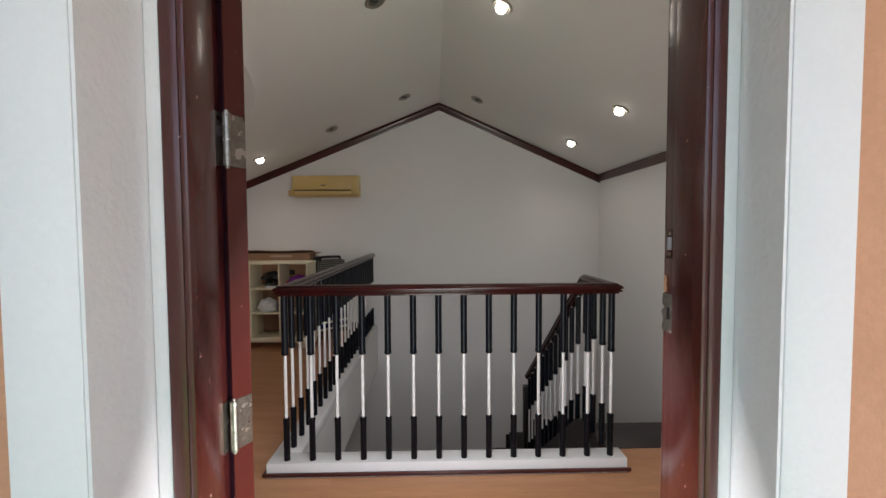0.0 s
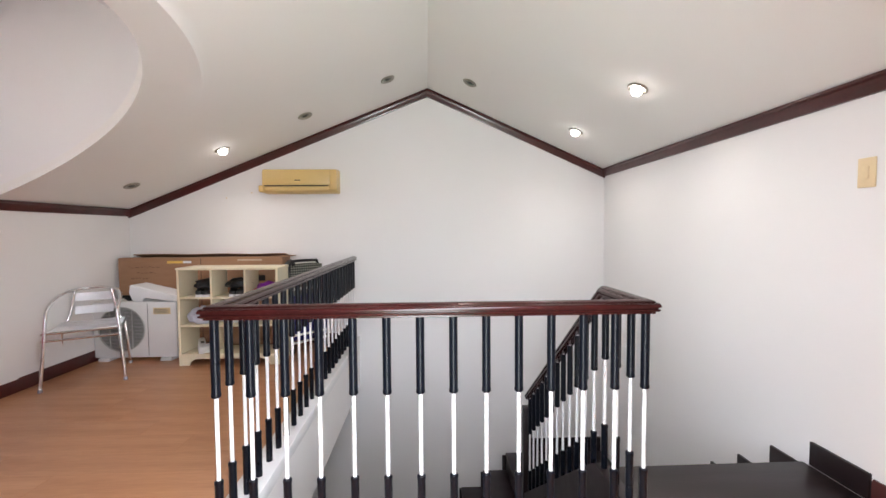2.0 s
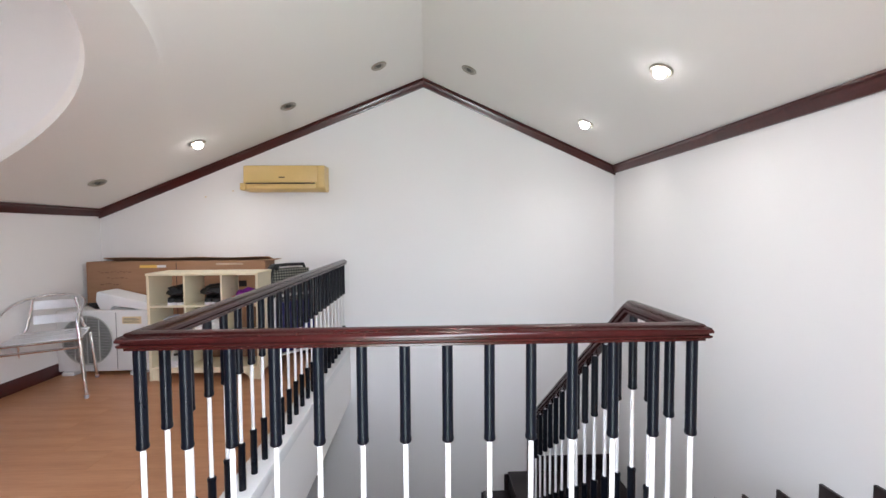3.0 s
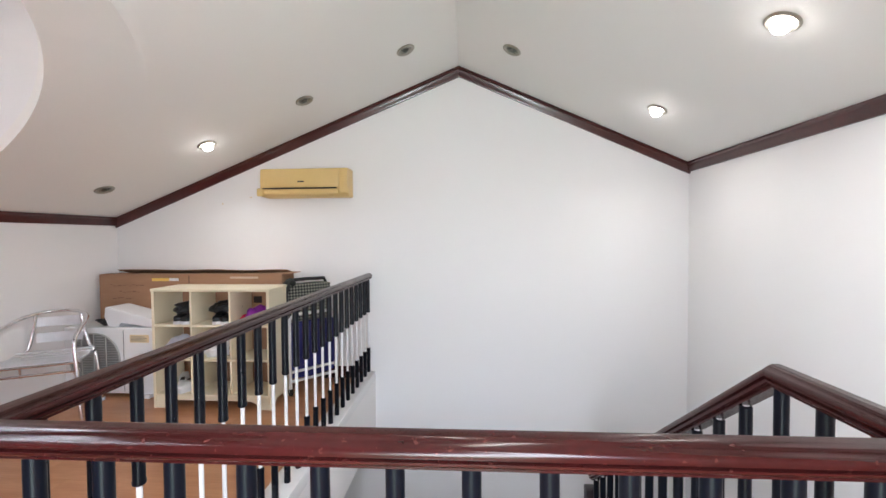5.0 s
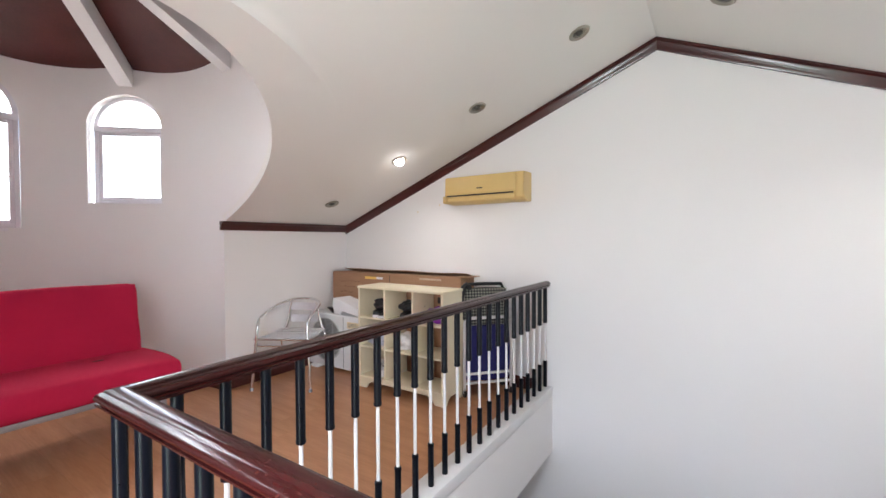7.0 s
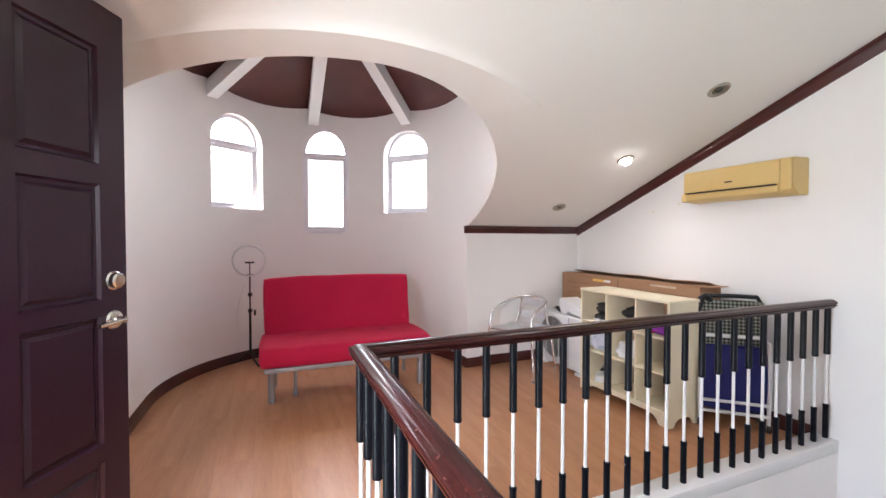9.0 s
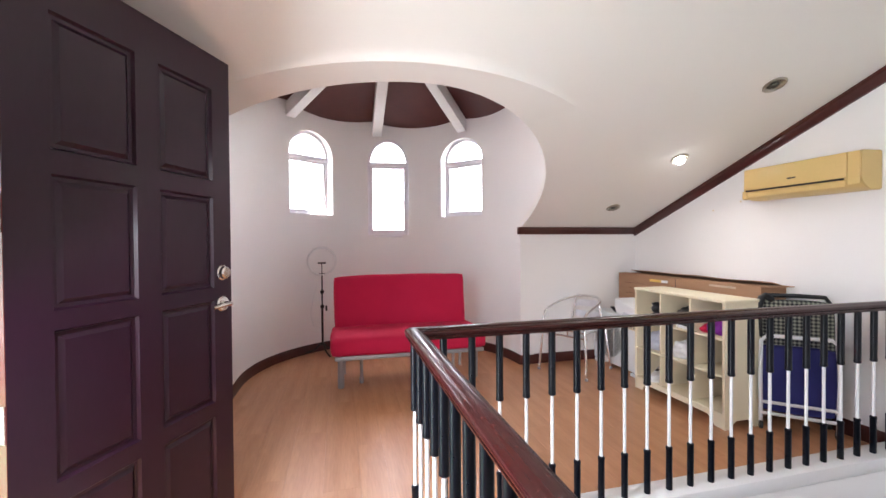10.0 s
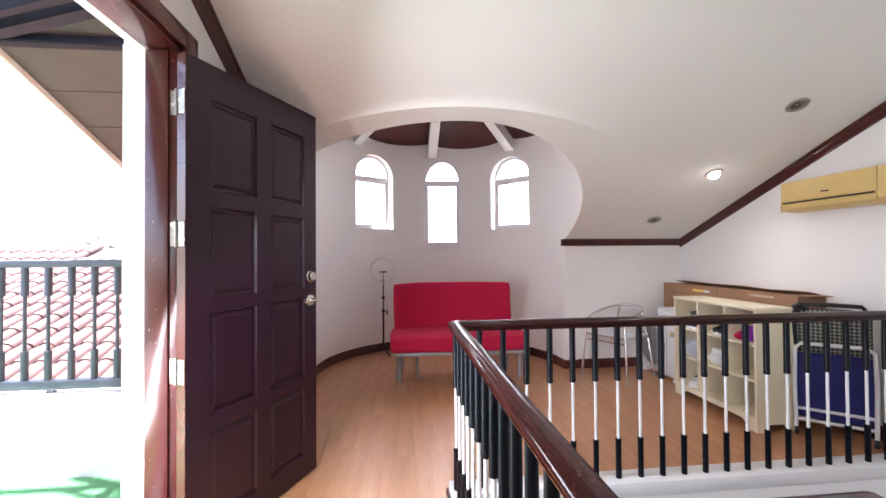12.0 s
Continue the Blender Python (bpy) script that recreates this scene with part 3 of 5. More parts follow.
# sub-floor slabs with the stairwell left open
slab = bm_new()
add_box(slab, (-4.5, SOUTH - 0.12, -0.2), (VOID_W - 0.02, NORTH, -0.012))
add_box(slab, (VOID_W - 0.02, SOUTH - 0.12, -0.2), (EAST, 2.42, -0.012))
structure("floor_slab", slab, PAINT, "floor slab under the laminate", "floor")
well = bm_new()
add_box(well, (VOID_W - 0.12, VOID_S, -0.47), (VOID_W, NORTH, -0.012))
add_box(well, (-2.1, VOID_S, -0.47), (VOID_W - 0.12, NORTH, -0.40))
add_box(well, (-2.1, VOID_S - 0.12, DOWN), (-1.95, NORTH, -0.47))
add_box(well, (-1.95, VOID_S - 0.12, DOWN), (EAST, VOID_S, -0.205))
structure("wall_stairwell", well, PAINT, "off-white painted side walls of the stairwell", "wall")
structure("floor_below", add_box(bm_new(), (-2.2, 2.0, DOWN - 0.1), (EAST, NORTH, DOWN)), SHELFBACK, "pale floor at the foot of the stairs", "floor")

# white plinth under the railing, with a thin maroon strip
plinth = bm_new()
add_box(plinth, (-0.735, 2.218, -0.011), (1.03, VOID_S + 0.003, 0.062), 0.005)
add_box(plinth, (-0.735, VOID_S + 0.003, -0.011), (VOID_W + 0.003, NORTH, 0.062), 0.005)
structure("trim_plinth", plinth, ENAMEL, "white painted plinth along the edge of the stairwell", "plinth")
strip = bm_new()
add_box(strip, (-0.749, 2.204, 0.001), (1.044, 2.217, 0.018), 0.003)
add_box(strip, (-0.749, 2.217, 0.001), (-0.736, NORTH, 0.018), 0.003)
structure("trim_strip", strip, MAROON, "thin maroon strip at the foot of the plinth", "trim")

# ---- stairs ----
RISE, GO, STEPS = 0.181, 0.238, 6
Y0 = 2.70
stairs = thing("staircase", "dark stained wooden staircase going down beside the wall", "stairs", at=(0, 0, 0))
part("tread", add_box(bm_new(), (VOID_E + 0.055, 2.42, -0.035), (EAST - 0.02, Y0 + 0.02, 0.003), 0.008), TREAD, stairs, "dark wooden top tread level with the floor")
for k in range(1, STEPS + 1):
    y, z = Y0 + GO * (k - 1), -RISE * k
    part("tread", add_box(bm_new(), (VOID_E + 0.02, y - 0.01, z - 0.032), (EAST - 0.02, y + GO + 0.02, z), 0.007), TREAD, stairs)
    part("riser", add_box(bm_new(), (VOID_E + 0.02, y - 0.012, z), (EAST - 0.02, y, z + RISE - 0.036)), TREAD, stairs)
LAND = -RISE * (STEPS + 1)
YL = Y0 + GO * STEPS
part("riser", add_box(bm_new(), (VOID_E + 0.02, YL - 0.012, LAND), (EAST - 0.02, YL, LAND + RISE - 0.036)), TREAD, stairs)
part("landing", add_box(bm_new(), (VOID_E, YL, LAND - 0.05), (EAST, NORTH, LAND), 0.006), TREAD, stairs)
for k in range(1, 7):
    x, z = VOID_E - GO * (k - 1), LAND - RISE * k
    part("tread", add_box(bm_new(), (x - GO - 0.02, YL, z - 0.032), (x + 0.01, NORTH - 0.02, z), 0.007), TREAD, stairs)
    part("riser", add_box(bm_new(), (x, YL, z), (x + 0.012, NORTH - 0.02, z + RISE - 0.036)), TREAD, stairs)
# closed string under the railing
string = bm_new()
slope = RISE / GO
add_prism(string, [(VOID_S + 0.004, 0.061), (2.655, 0.061), (Y0 + 0.02, 0.02), (4.10, 0.02 - slope * (4.10 - Y0 - 0.02)), (4.10, -0.36 - slope * (4.10 - Y0)), (Y0, -0.36), (VOID_S + 0.004, -0.20)], "x", VOID_E - 0.045, VOID_E + 0.015)
part("stringer", string, TREAD, stairs)
part("newel", add_box(bm_new(), (VOID_E - 0.05, 4.10, -1.7), (VOID_E + 0.02, 4.17, -0.30), 0.006), TREAD, stairs)
# stepped skirting on the two walls
for k in range(0, STEPS + 1):
    y1 = Y0 + GO * k - 0.01
    y0 = y1 - GO if k else 2.41
    z = -RISE * k
    part("skirting", add_box(bm_new(), (EAST - 0.016, y0, z - (0.22 if k else 0.0)), (EAST, y1, z + (0.155 if k else 0.118)), 0.002), TREAD, stairs)
part("skirting", add_box(bm_new(), (VOID_E + 0.2, NORTH - 0.016, LAND), (EAST - 0.02, NORTH, LAND + 0.155), 0.002), TREAD, stairs)
for k in range(0, 6):
    x1 = VOID_E + 0.2 - GO * k
    z = LAND - RISE * (k + 1) + 0.155
    part("skirting", add_box(bm_new(), (x1 - GO, NORTH - 0.016, z - 0.36), (x1, NORTH, z), 0.002), TREAD, stairs)

# ---- railing ----
railing = thing("stair_railing", "maroon handrail on black and white turned metal balusters round the stairwell", "railing")
HAND = [(0.020, -0.0205), (0.020, -0.013), (0.028, -0.0115), (0.0325, -0.007), (0.0325, -0.003), (0.0265, -0.0005), (0.0265, 0.0025), (0.034, 0.005), (0.035, 0.011), (0.030, 0.0195), (0.020, 0.0235), (0.018, 0.0275), (0.008, 0.031)]
HAND = [(-a, b) for a, b in HAND] + HAND[::-1]
RZ, RW, RS, RE = 0.895, -0.651, 2.246, 0.961
part("handrail", add_rail(bm_new(), HAND, [(RW, NORTH - 0.002, RZ), (RW, RS, RZ), (RE, RS, RZ), (RE, 2.62, RZ), (RE, 4.06, RZ - 1.085)]), RAILWOOD, railing, "glossy maroon moulded wooden handrail with worn edges", 50)


def sleeve(r, z0, z1, cap_low, cap_high):
    """A black sleeve with a rounded collar at one end."""
    prof = [(r * 0.80, z0)]
    if cap_low:
        prof += [(r * 1.06, z0 + 0.004), (r * 1.10, z0 + 0.012), (r * 1.0, z0 + 0.018)]
    else:
        prof += [(r, z0 + 0.002)]
    if cap_high:
        prof += [(r, z1 - 0.018), (r * 1.10, z1 - 0.012), (r * 1.06, z1 - 0.004)]
    else:
        prof += [(r, z1 - 0.002)]
    prof += [(r * 0.80, z1)]
    return add_lathe(bm_new(), prof, seg=14)


ROD = mesh_of("baluster", add_tube(bm_new(), (0, 0, 0.0), (0, 0, 0.82), 0.0078, 12), ENAMEL)
UP = mesh_of("upper_sleeve", sleeve(0.0158, 0.526, 0.8175, True, False), BLACK)
LOW = mesh_of("lower_sleeve", sleeve(0.0150, 0.004, 0.217, False, True), BLACK)


def baluster(x, y, z):
    rod = new("baluster", ROD)
    rod.parent = railing
    rod.location = (x, y, z)
    for me in (UP, LOW):
        ob = new(me.name, me)
        ob.parent = rod
    return rod


for i in range(14):
    baluster(-0.642 + 0.1232 * i + 0.006 * math.sin(math.pi * i / 13) - (0.006 if i == 13 else 0.0), RS, 0.060)
for i in range(1, 24):
    baluster(RW, RS + 0.1256 * i, 0.060)
for y in (2.37, 2.49, 2.61):
    baluster(RE, y, 0.058)
for i in range(12):
    y = 2.735 + 0.1165 * i
    baluster(RE, y, 0.050 - 0.7535 * (y - 2.62))

# ---- balcony door ----
frame_ob = tagged(new("door_frame"), "maroon painted wooden door frame with chipped edges", "door frame", "", "structure")
for side, (x0, x1) in (("jamb", (-0.356, -0.314)), ("jamb", (0.536, 0.573))):
    stop = bm_new()
    inner = x1 if x0 < 0 else x0
    add_box(stop, (x0 if x0 < 0 else inner + 0.012, 0.932, -0.02), (inner - 0.012 if x0 < 0 else x1, 1.066, 2.156), 0.004)
    lo, hi = sorted((inner, inner + (-0.012 if x0 < 0 else 0.012)))
    add_box(stop, (lo, 0.932, -0.02), (hi, 1.022, 2.117), 0.003)
    part("jamb", stop, JAMB, frame_ob)
head = add_box(bm_new(), (-0.325, 0.932, 2.118), (0.547, 1.066, 2.156), 0.004)
part("head", head, JAMB, frame_ob)
arch = bm_new()
for x0, x1, z0, z1 in ((-0.43, -0.332, 0.0, 2.215), (0.556, 0.65, 0.0, 2.215), (-0.332, 0.556, 2.135, 2.215)):
    add_box(arch, (x0, SOUTH + 0.001, z0), (x1, SOUTH + 0.016, z1), 0.004)
part("architrave", arch, JAMB, frame_ob)
part("threshold", add_box(bm_new(), (-0.312, 0.87, -0.03), (0.534, 1.068, 0.006), 0.004), TREAD, frame_ob)
# the upper strike plate is painted over, with a raw bolt hole; the lower one is bent and bare
plate = part("strike_plate", add_box(bm_new(), (0.5464, 1.030, 1.126), (0.5476, 1.063, 1.184), 0.0005), JAMB, frame_ob, "painted-over strike plate")
part("bolt_hole", add_box(bm_new(), (0.5455, 1.041, 1.143), (0.5463, 1.055, 1.168), 0.0003), PALECLOTH, plate, "raw pale wood in the bolt hole")
for z in (1.135, 1.175):
    part("screw", add_lathe(bm_new(), [(0.004, 0.0), (0.0035, 0.0012), (0.001, 0.0014)], m=Matrix.Translation((0.5464, 1.048, z)) @ pose(0, 0, 0, 0, -90, 0), seg=10), BRASSY, plate)
bent = bm_new()
rows = []
for i in range(9):
    z = 0.980 + 0.076 * i / 8
    y1 = 1.068 + 0.003 * math.sin(i * 2.1)
    rows.append([bent.verts.new(p) for p in ((0.5466, 1.034 + 0.002 * math.sin(i * 1.7), z), (0.5462, 1.055, z), (0.5452 + 0.0012 * math.sin(i * 2.9), y1, z), (0.5472, y1, z), (0.5474, 1.034, z))])
for p, q in zip(rows, rows[1:]):
    for k in range(5):
        bent.faces.new((p[k], p[(k + 1) % 5], q[(k + 1) % 5], q[k]))
bent.faces.new(rows[0][::-1])
bent.faces.new(rows[-1])
plate = part("strike_plate", bent, BRASSY, frame_ob, "bent worn steel strike plate", 60)
# the plate is whole; a black chip gives the shade of its latch hole
part("latch_hole", add_box(bm_new(), (0.5450, 1.044, 1.006), (0.5459, 1.053, 1.030), 0.0003), RUBBER, plate)
splinter = bm_new()
rows = []
for i in range(12):
    z = 1.058 + 0.034 * i / 11
    y0 = 1.064 - 0.007 * abs(math.sin(i * 1.3)) - 0.002
    rows.append([splinter.verts.new(p) for p in ((0.5466, y0, z), (0.5462, 1.0665, z), (0.5475, 1.0668, z), (0.5476, y0, z))])
for p, q in zip(rows, rows[1:]):
    for k in range(4):
        splinter.faces.new((p[k], p[(k + 1) % 4], q[(k + 1) % 4], q[k]))
splinter.faces.new(rows[0][::-1])
splinter.faces.new(rows[-1])
part("bare_edge", splinter, CARDBOARD, frame_ob, "bare splintered wood on the jamb's edge")

DOOR_W, DOOR_H, DOOR_T = 0.855, 2.095, 0.046
door = thing("door", "dark maroon eight-panel wooden door standing open on the balcony side", "door", at=(-0.297, 1.100, 0.008), turn=155.0)


def door_leaf():
    """The leaf with eight sunk panels with raised fields, two wide and four high. Local x runs from the hinge, y is the thickness."""
    bm = bm_new()
    xs = [0.0, 0.115, 0.385, 0.478, 0.748, DOOR_W]
    zs = [0.0, 0.115, 0.510, 0.572, 1.018, 1.076, 1.474, 1.545, 1.945, DOOR_H]
    for face, y in ((-1, 0.0), (1, DOOR_T)):
        for i in range(5):
            for j in range(9):
                x0, x1, z0, z1 = xs[i], xs[i + 1], zs[j], zs[j + 1]
                if i in (1, 3) and j in (1, 3, 5, 7):
                    last = [(x0, z0), (x1, z0), (x1, z1), (x0, z1)]
                    ly = y
                    for inset, deep in ((0.007, 0.011), (0.018, 0.013), (0.032, 0.005)):
                        nxt = [(x0 + inset, z0 + inset), (x1 - inset, z0 + inset), (x1 - inset, z1 - inset), (x0 + inset, z1 - inset)]
                        ny = y - face * deep
                        for k in range(4):
                            p, q = last[k], last[(k + 1) % 4]
                            r, s = nxt[(k + 1) % 4], nxt[k]
                            bm.faces.new([bm.verts.new(v) for v in ((p[0], ly, p[1]), (q[0], ly, q[1]), (r[0], ny, r[1]), (s[0], ny, s[1]))])
                        last, ly = nxt, ny
                    bm.faces.new([bm.verts.new((p[0], ly, p[1])) for p in last])
                else:
                    bm.faces.new([bm.verts.new(v) for v in ((x0, y, z0), (x1, y, z0), (x1, y, z1), (x0, y, z1))])
    for x in (0.0, DOOR_W):
        bm.faces.new([bm.verts.new(v) for v in ((x, 0, 0), (x, DOOR_T, 0), (x, DOOR_T, DOOR_H), (x, 0, DOOR_H))])
    for z in (0.0, DOOR_H):
        bm.faces.new([bm.verts.new(v) for v in ((0, 0, z), (DOOR_W, 0, z), (DOOR_W, DOOR_T, z), (0, DOOR_T, z))])
    bmesh.ops.remove_doubles(bm, verts=bm.verts, dist=1e-4)
    return bm


part("leaf", door_leaf(), DOORPAINT, door, smooth=20)
part("edge", add_box(bm_new(), (-0.003, 0.0005, 0.001), (-0.0004, DOOR_T - 0.0005, DOOR_H - 0.001)), JAMB, door, "maroon painted hinge edge")
for z in (1.14, 1.0):
    for face in (-1, 1):
        y0 = 0.0 if face < 0 else DOOR_T
        lock = bm_new()
        m = Matrix.Translation((DOOR_W - 0.062, y0, z)) @ pose(0, 0, 0, 90 if face < 0 else -90)
        if z > 1.1:
            add_lathe(lock, [(0.034, 0.0), (0.034, 0.006), (0.028, 0.010), (0.027, 0.024), (0.022, 0.030)], m=m, seg=24)
            part("deadbolt", lock, CHROME, door, "round satin steel deadbolt")
        else:
            add_lathe(lock, [(0.035, 0.0), (0.035, 0.005), (0.030, 0.012), (0.013, 0.014), (0.012, 0.045), (0.010, 0.050)], m=m, seg=24)
            y1 = y0 + face * 0.045
            add_path(lock, [(DOOR_W - 0.062, y1, z), (DOOR_W - 0.09, y1 + face * 0.006, z + 0.002), (DOOR_W - 0.12, y1 + face * 0.005, z), (DOOR_W - 0.165, y1 - face * 0.002, z - 0.004)], 0.0085)
            part("lever_handle", lock, CHROME, door, "satin steel lever handle")
for z in (1.895, 1.352, 0.792):
    hinge = bm_new()
    add_tube(hinge, (-0.006, DOOR_T, z - 0.05), (-0.006, DOOR_T, z + 0.05), 0.0075)
    add_tube(hinge, (-0.006, DOOR_T, z - 0.055), (-0.006, DOOR_T, z + 0.055), 0.004)
    add_box(hinge, (-0.0055, 0.003, z - 0.05), (-0.0032, 0.043, z + 0.05))
    part("hinge", hinge, BRASSY, door, "worn steel butt hinge with paint on it")
    part("hinge", add_box(bm_new(), (-0.3258, 1.026, z - 0.042), (-0.3235, 1.064, z + 0.058)), BRASSY, frame_ob, "worn steel hinge leaf")


# ---- lamps ----
def downlight(x, y, lit):
    z = ceil_z(x)
    k = math.degrees(math.atan(KW if x < RIDGE_X else -KE))
    th = tagged(new("downlight"), "lit recessed ceiling downlight with a pale metal rim" if lit else "unlit recessed ceiling downlight with a pale metal rim", "ceiling light", "ceiling downlights")
    th.matrix_basis = pose(x, y, z, 0, -k, 0)
    rim = add_lathe(bm_new(), [(0.040, -0.001), (0.064, -0.001), (0.066, -0.006), (0.057, -0.013), (0.047, -0.008), (0.041, -0.004)], seg=28)
    part("rim", rim, LAMPRIM, th)
    if lit:
        part("bulb", add_lathe(bm_new(), [(0.034, -0.004), (0.036, -0.014), (0.034, -0.030), (0.024, -0.042), (0.004, -0.046)], seg=20), LAMPLIT, th, "glowing white bulb")
        lamp = new("downlight_glow", bpy.data.lights.new("downlight_glow", "SPOT"))
        lamp.data.energy, lamp.data.color, lamp.data.shadow_soft_size, lamp.data.spot_size, lamp.data.spot_blend = LAMP_WATTS, (1.0, 0.96, 0.88), 0.04, radians(155), 1.0
        lamp.matrix_world = Matrix.Translation((x, y, z - 0.13))
    else:
        part("reflector", add_lathe(bm_new(), [(0.041, -0.004), (0.036, -0.002), (0.022, -0.004), (0.018, -0.012), (0.004, -0.016)], seg=20), LAMPDARK, th, "dull metal reflector")


for x, y, lit in ((-2.49, 4.54, False), (-1.70, 4.56, True), (-0.955, 4.55, False), (-0.205, 4.48, False), (0.528, 4.48, False), (1.49, 4.47, True), (1.48, 3.35, True), (0.50, 2.76, True), (-0.25, 2.71, False)):
    downlight(x, y, lit)

# ---- air conditioner on the north wall ----
ac = thing("air_conditioner", "aged yellowed wall-mounted split air conditioner", "air conditioner", at=(-1.150, NORTH - 0.001, 1.584))
body = bm_new()
outline = [(0, 0.0), (-0.11, 0.0), (-0.165, 0.035), (-0.185, 0.08), (-0.18, 0.222), (-0.165, 0.236), (0, 0.24)]
add_prism(body, outline, "x", -0.372, 0.372)
bmesh.ops.bevel(body, geom=[e for e in body.edges], offset=0.006, segments=2, affect="EDGES")
part("body", body, ACCREAM, ac)
part("front_panel", add_box(bm_new(), (-0.362, -0.192, 0.075), (0.305, -0.182, 0.230), 0.006), ACCREAM, ac)
# the slot's shade is a black strip on the uncut body
part("air_slot", add_box(bm_new(), (-0.345, -0.1935, 0.064), (0.285, -0.176, 0.073)), RUBBER, ac, "black strip for the shade in the air slot")
part("flap", add_box(bm_new(), (-0.34, -0.178, 0.022), (0.29, -0.170, 0.060), 0.003), ACCREAM, ac)
part("maker_mark", add_box(bm_new(), (-0.045, -0.1935, 0.118), (0.010, -0.1915, 0.128)), RUBBER, ac, "small dark maker's mark")
part("side_panel", add_box(bm_new(), (0.310, -0.190, 0.03), (0.371, -0.180, 0.230), 0.005), ACCREAM, ac)
part("pipe_cover", add_box(bm_new(), (-0.432, -0.13, 0.012), (-0.374, -0.002, 0.080), 0.012), ACCREAM, ac)

# wall switch
sw = thing("light_switch", "yellowed plastic light switch on the wall", "switch", at=(EAST - 0.001, 2.475, 1.43))
part("plate", add_box(bm_new(), (-0.008, -0.038, -0.065), (0, 0.038, 0.065), 0.004), SWITCH, sw)
part("rocker", add_box(bm_new(), (-0.013, -0.014, -0.028), (-0.008, 0.014, 0.028), 0.002), SWITCH, sw)

# screw marks on the wall beside the air conditioner
for x, z in ((-1.96, 1.545), (-1.70, 1.60)):
    solid("wall_plug", add_lathe(bm_new(), [(0.007, 0), (0.006, 0.004)], m=Matrix.Translation((x, NORTH, z)) @ pose(0, 0, 0, 90)), SWITCH, "small pale plastic plug in the painted wall", "wall plug", "wall plugs")


# ---- sofa in the turret ----
def cushion(lo, hi, puff, cuts=8, r=0.05):
    """A soft upholstered block: rounded, with a slight swell and a few soft folds."""
    bm = add_box(bm_new(), lo, hi, r, 4)
    bmesh.ops.subdivide_edges(bm, edges=[e for e in bm.edges if e.calc_length() > 0.15], cuts=cuts, use_grid_fill=True)
    c = (Vector(lo) + Vector(hi)) / 2
    h = (Vector(hi) - Vector(lo)) / 2
    bm.normal_update()
    for v in bm.verts:
        d = v.co - c
        f = 1.0
        for i in range(3):
            if abs(v.normal[i]) < 0.5:
                f *= 1 - min(1.0, abs(d[i]) / h[i]) ** 3
        v.co += v.normal * (puff * f + 0.006 * noise.noise(v.co * 5.0))
    return bm


sofa = thing("sofa_bed", "red fabric folding sofa bed on grey metal legs", "sofa", at=(-2.72, 2.56, 0.0))
part("seat", cushion((-0.44, -0.69, 0.320), (0.20, 0.68, 0.475), 0.012), REDCLOTH, sofa, smooth=60)
back = cushion((-0.07, -0.655, 0.0), (0.065, 0.635, 0.53), 0.015)
bmesh.ops.transform(back, matrix=Matrix.Translation((-0.36, 0, 0.43)) @ pose(0, 0, 0, 0, -15, 0), verts=back.verts)
for v in back.verts:
    v.co.y += (0.022 if v.co.y > 0 else -0.022) * max(0.0, (v.co.z - 0.6) / 0.36) ** 2 * (abs(v.co.y) > 0.5)
part("backrest", back, REDCLOTH, sofa, smooth=60)
seam = bm_new()
for y in (-0.35, 0.32):
    add_box(seam, (-0.155, y - 0.028, 0.482), (-0.143, y + 0.028, 0.489), 0.003)
part("tuft", seam, RUBBER, sofa, "dark stitched slits in the seat")
tab = add_box(bm_new(), (-0.42, 0.632, 0.62), (-0.40, 0.650, 0.65), 0.003)
part("tag", tab, RUBBER, sofa, "small black fabric tag")
frame_bm = bm_new()
for x in (-0.42, 0.165):
    add_box(frame_bm, (x - 0.018, -0.66, 0.285), (x + 0.018, 0.66, 0.319), 0.006)
for y in (-0.62, 0.0, 0.62):
    add_box(frame_bm, (-0.402, y - 0.015, 0.287), (0.147, y + 0.015, 0.317), 0.005)
part("base_frame", frame_bm, GREYMETAL, sofa, "grey lacquered steel frame")
# added black sheet: darkens the shade below the seat and blocks bounce
part("shade_sheet", add_box(bm_new(), (-0.40, -0.64, 0.3175), (0.15, 0.64, 0.3205)), RUBBER, sofa, "black sheet added under the seat to deepen its shade")
for y in (-0.61, 0.63):
    part("leg", add_lathe(bm_new(), [(0.025, 0.0), (0.028, 0.004), (0.028, 0.31), (0.025, 0.314)], at=(0.0, y, 0), seg=20), GREYMETAL, sofa)
    part("leg", add_lathe(bm_new(), [(0.018, 0.0), (0.021, 0.004), (0.021, 0.05), (0.015, 0.055), (0.015, 0.31)], at=(-0.09, y * 0.70, 0), seg=16), GREYMETAL, sofa)
    part("leg", add_lathe(bm_new(), [(0.018, 0.0), (0.021, 0.004), (0.015, 0.01), (0.015, 0.31)], at=(-0.40, y * 0.95, 0), seg=16), GREYMETAL, sofa)

# ---- ring light on a stand ----
ring = thing("ring_light", "unlit white ring light on a thin black tripod stand", "ring light", at=(-3.95, 1.745, 0.0), turn=4)
part("ring", add_path(bm_new(), [(0, 0.155 * math.cos(2 * math.pi * i / 40), 1.075 + 0.155 * math.sin(2 * math.pi * i / 40)) for i in range(40)], 0.013, 8, True), PLASTIC, ring, "white plastic ring", 60)
pole = add_tube(bm_new(), (0, 0, 0.10), (0, 0, 0.55), 0.012)
add_tube(pole, (0, 0, 0.55), (0, 0, 0.93), 0.008)
part("pole", pole, RUBBER, ring)
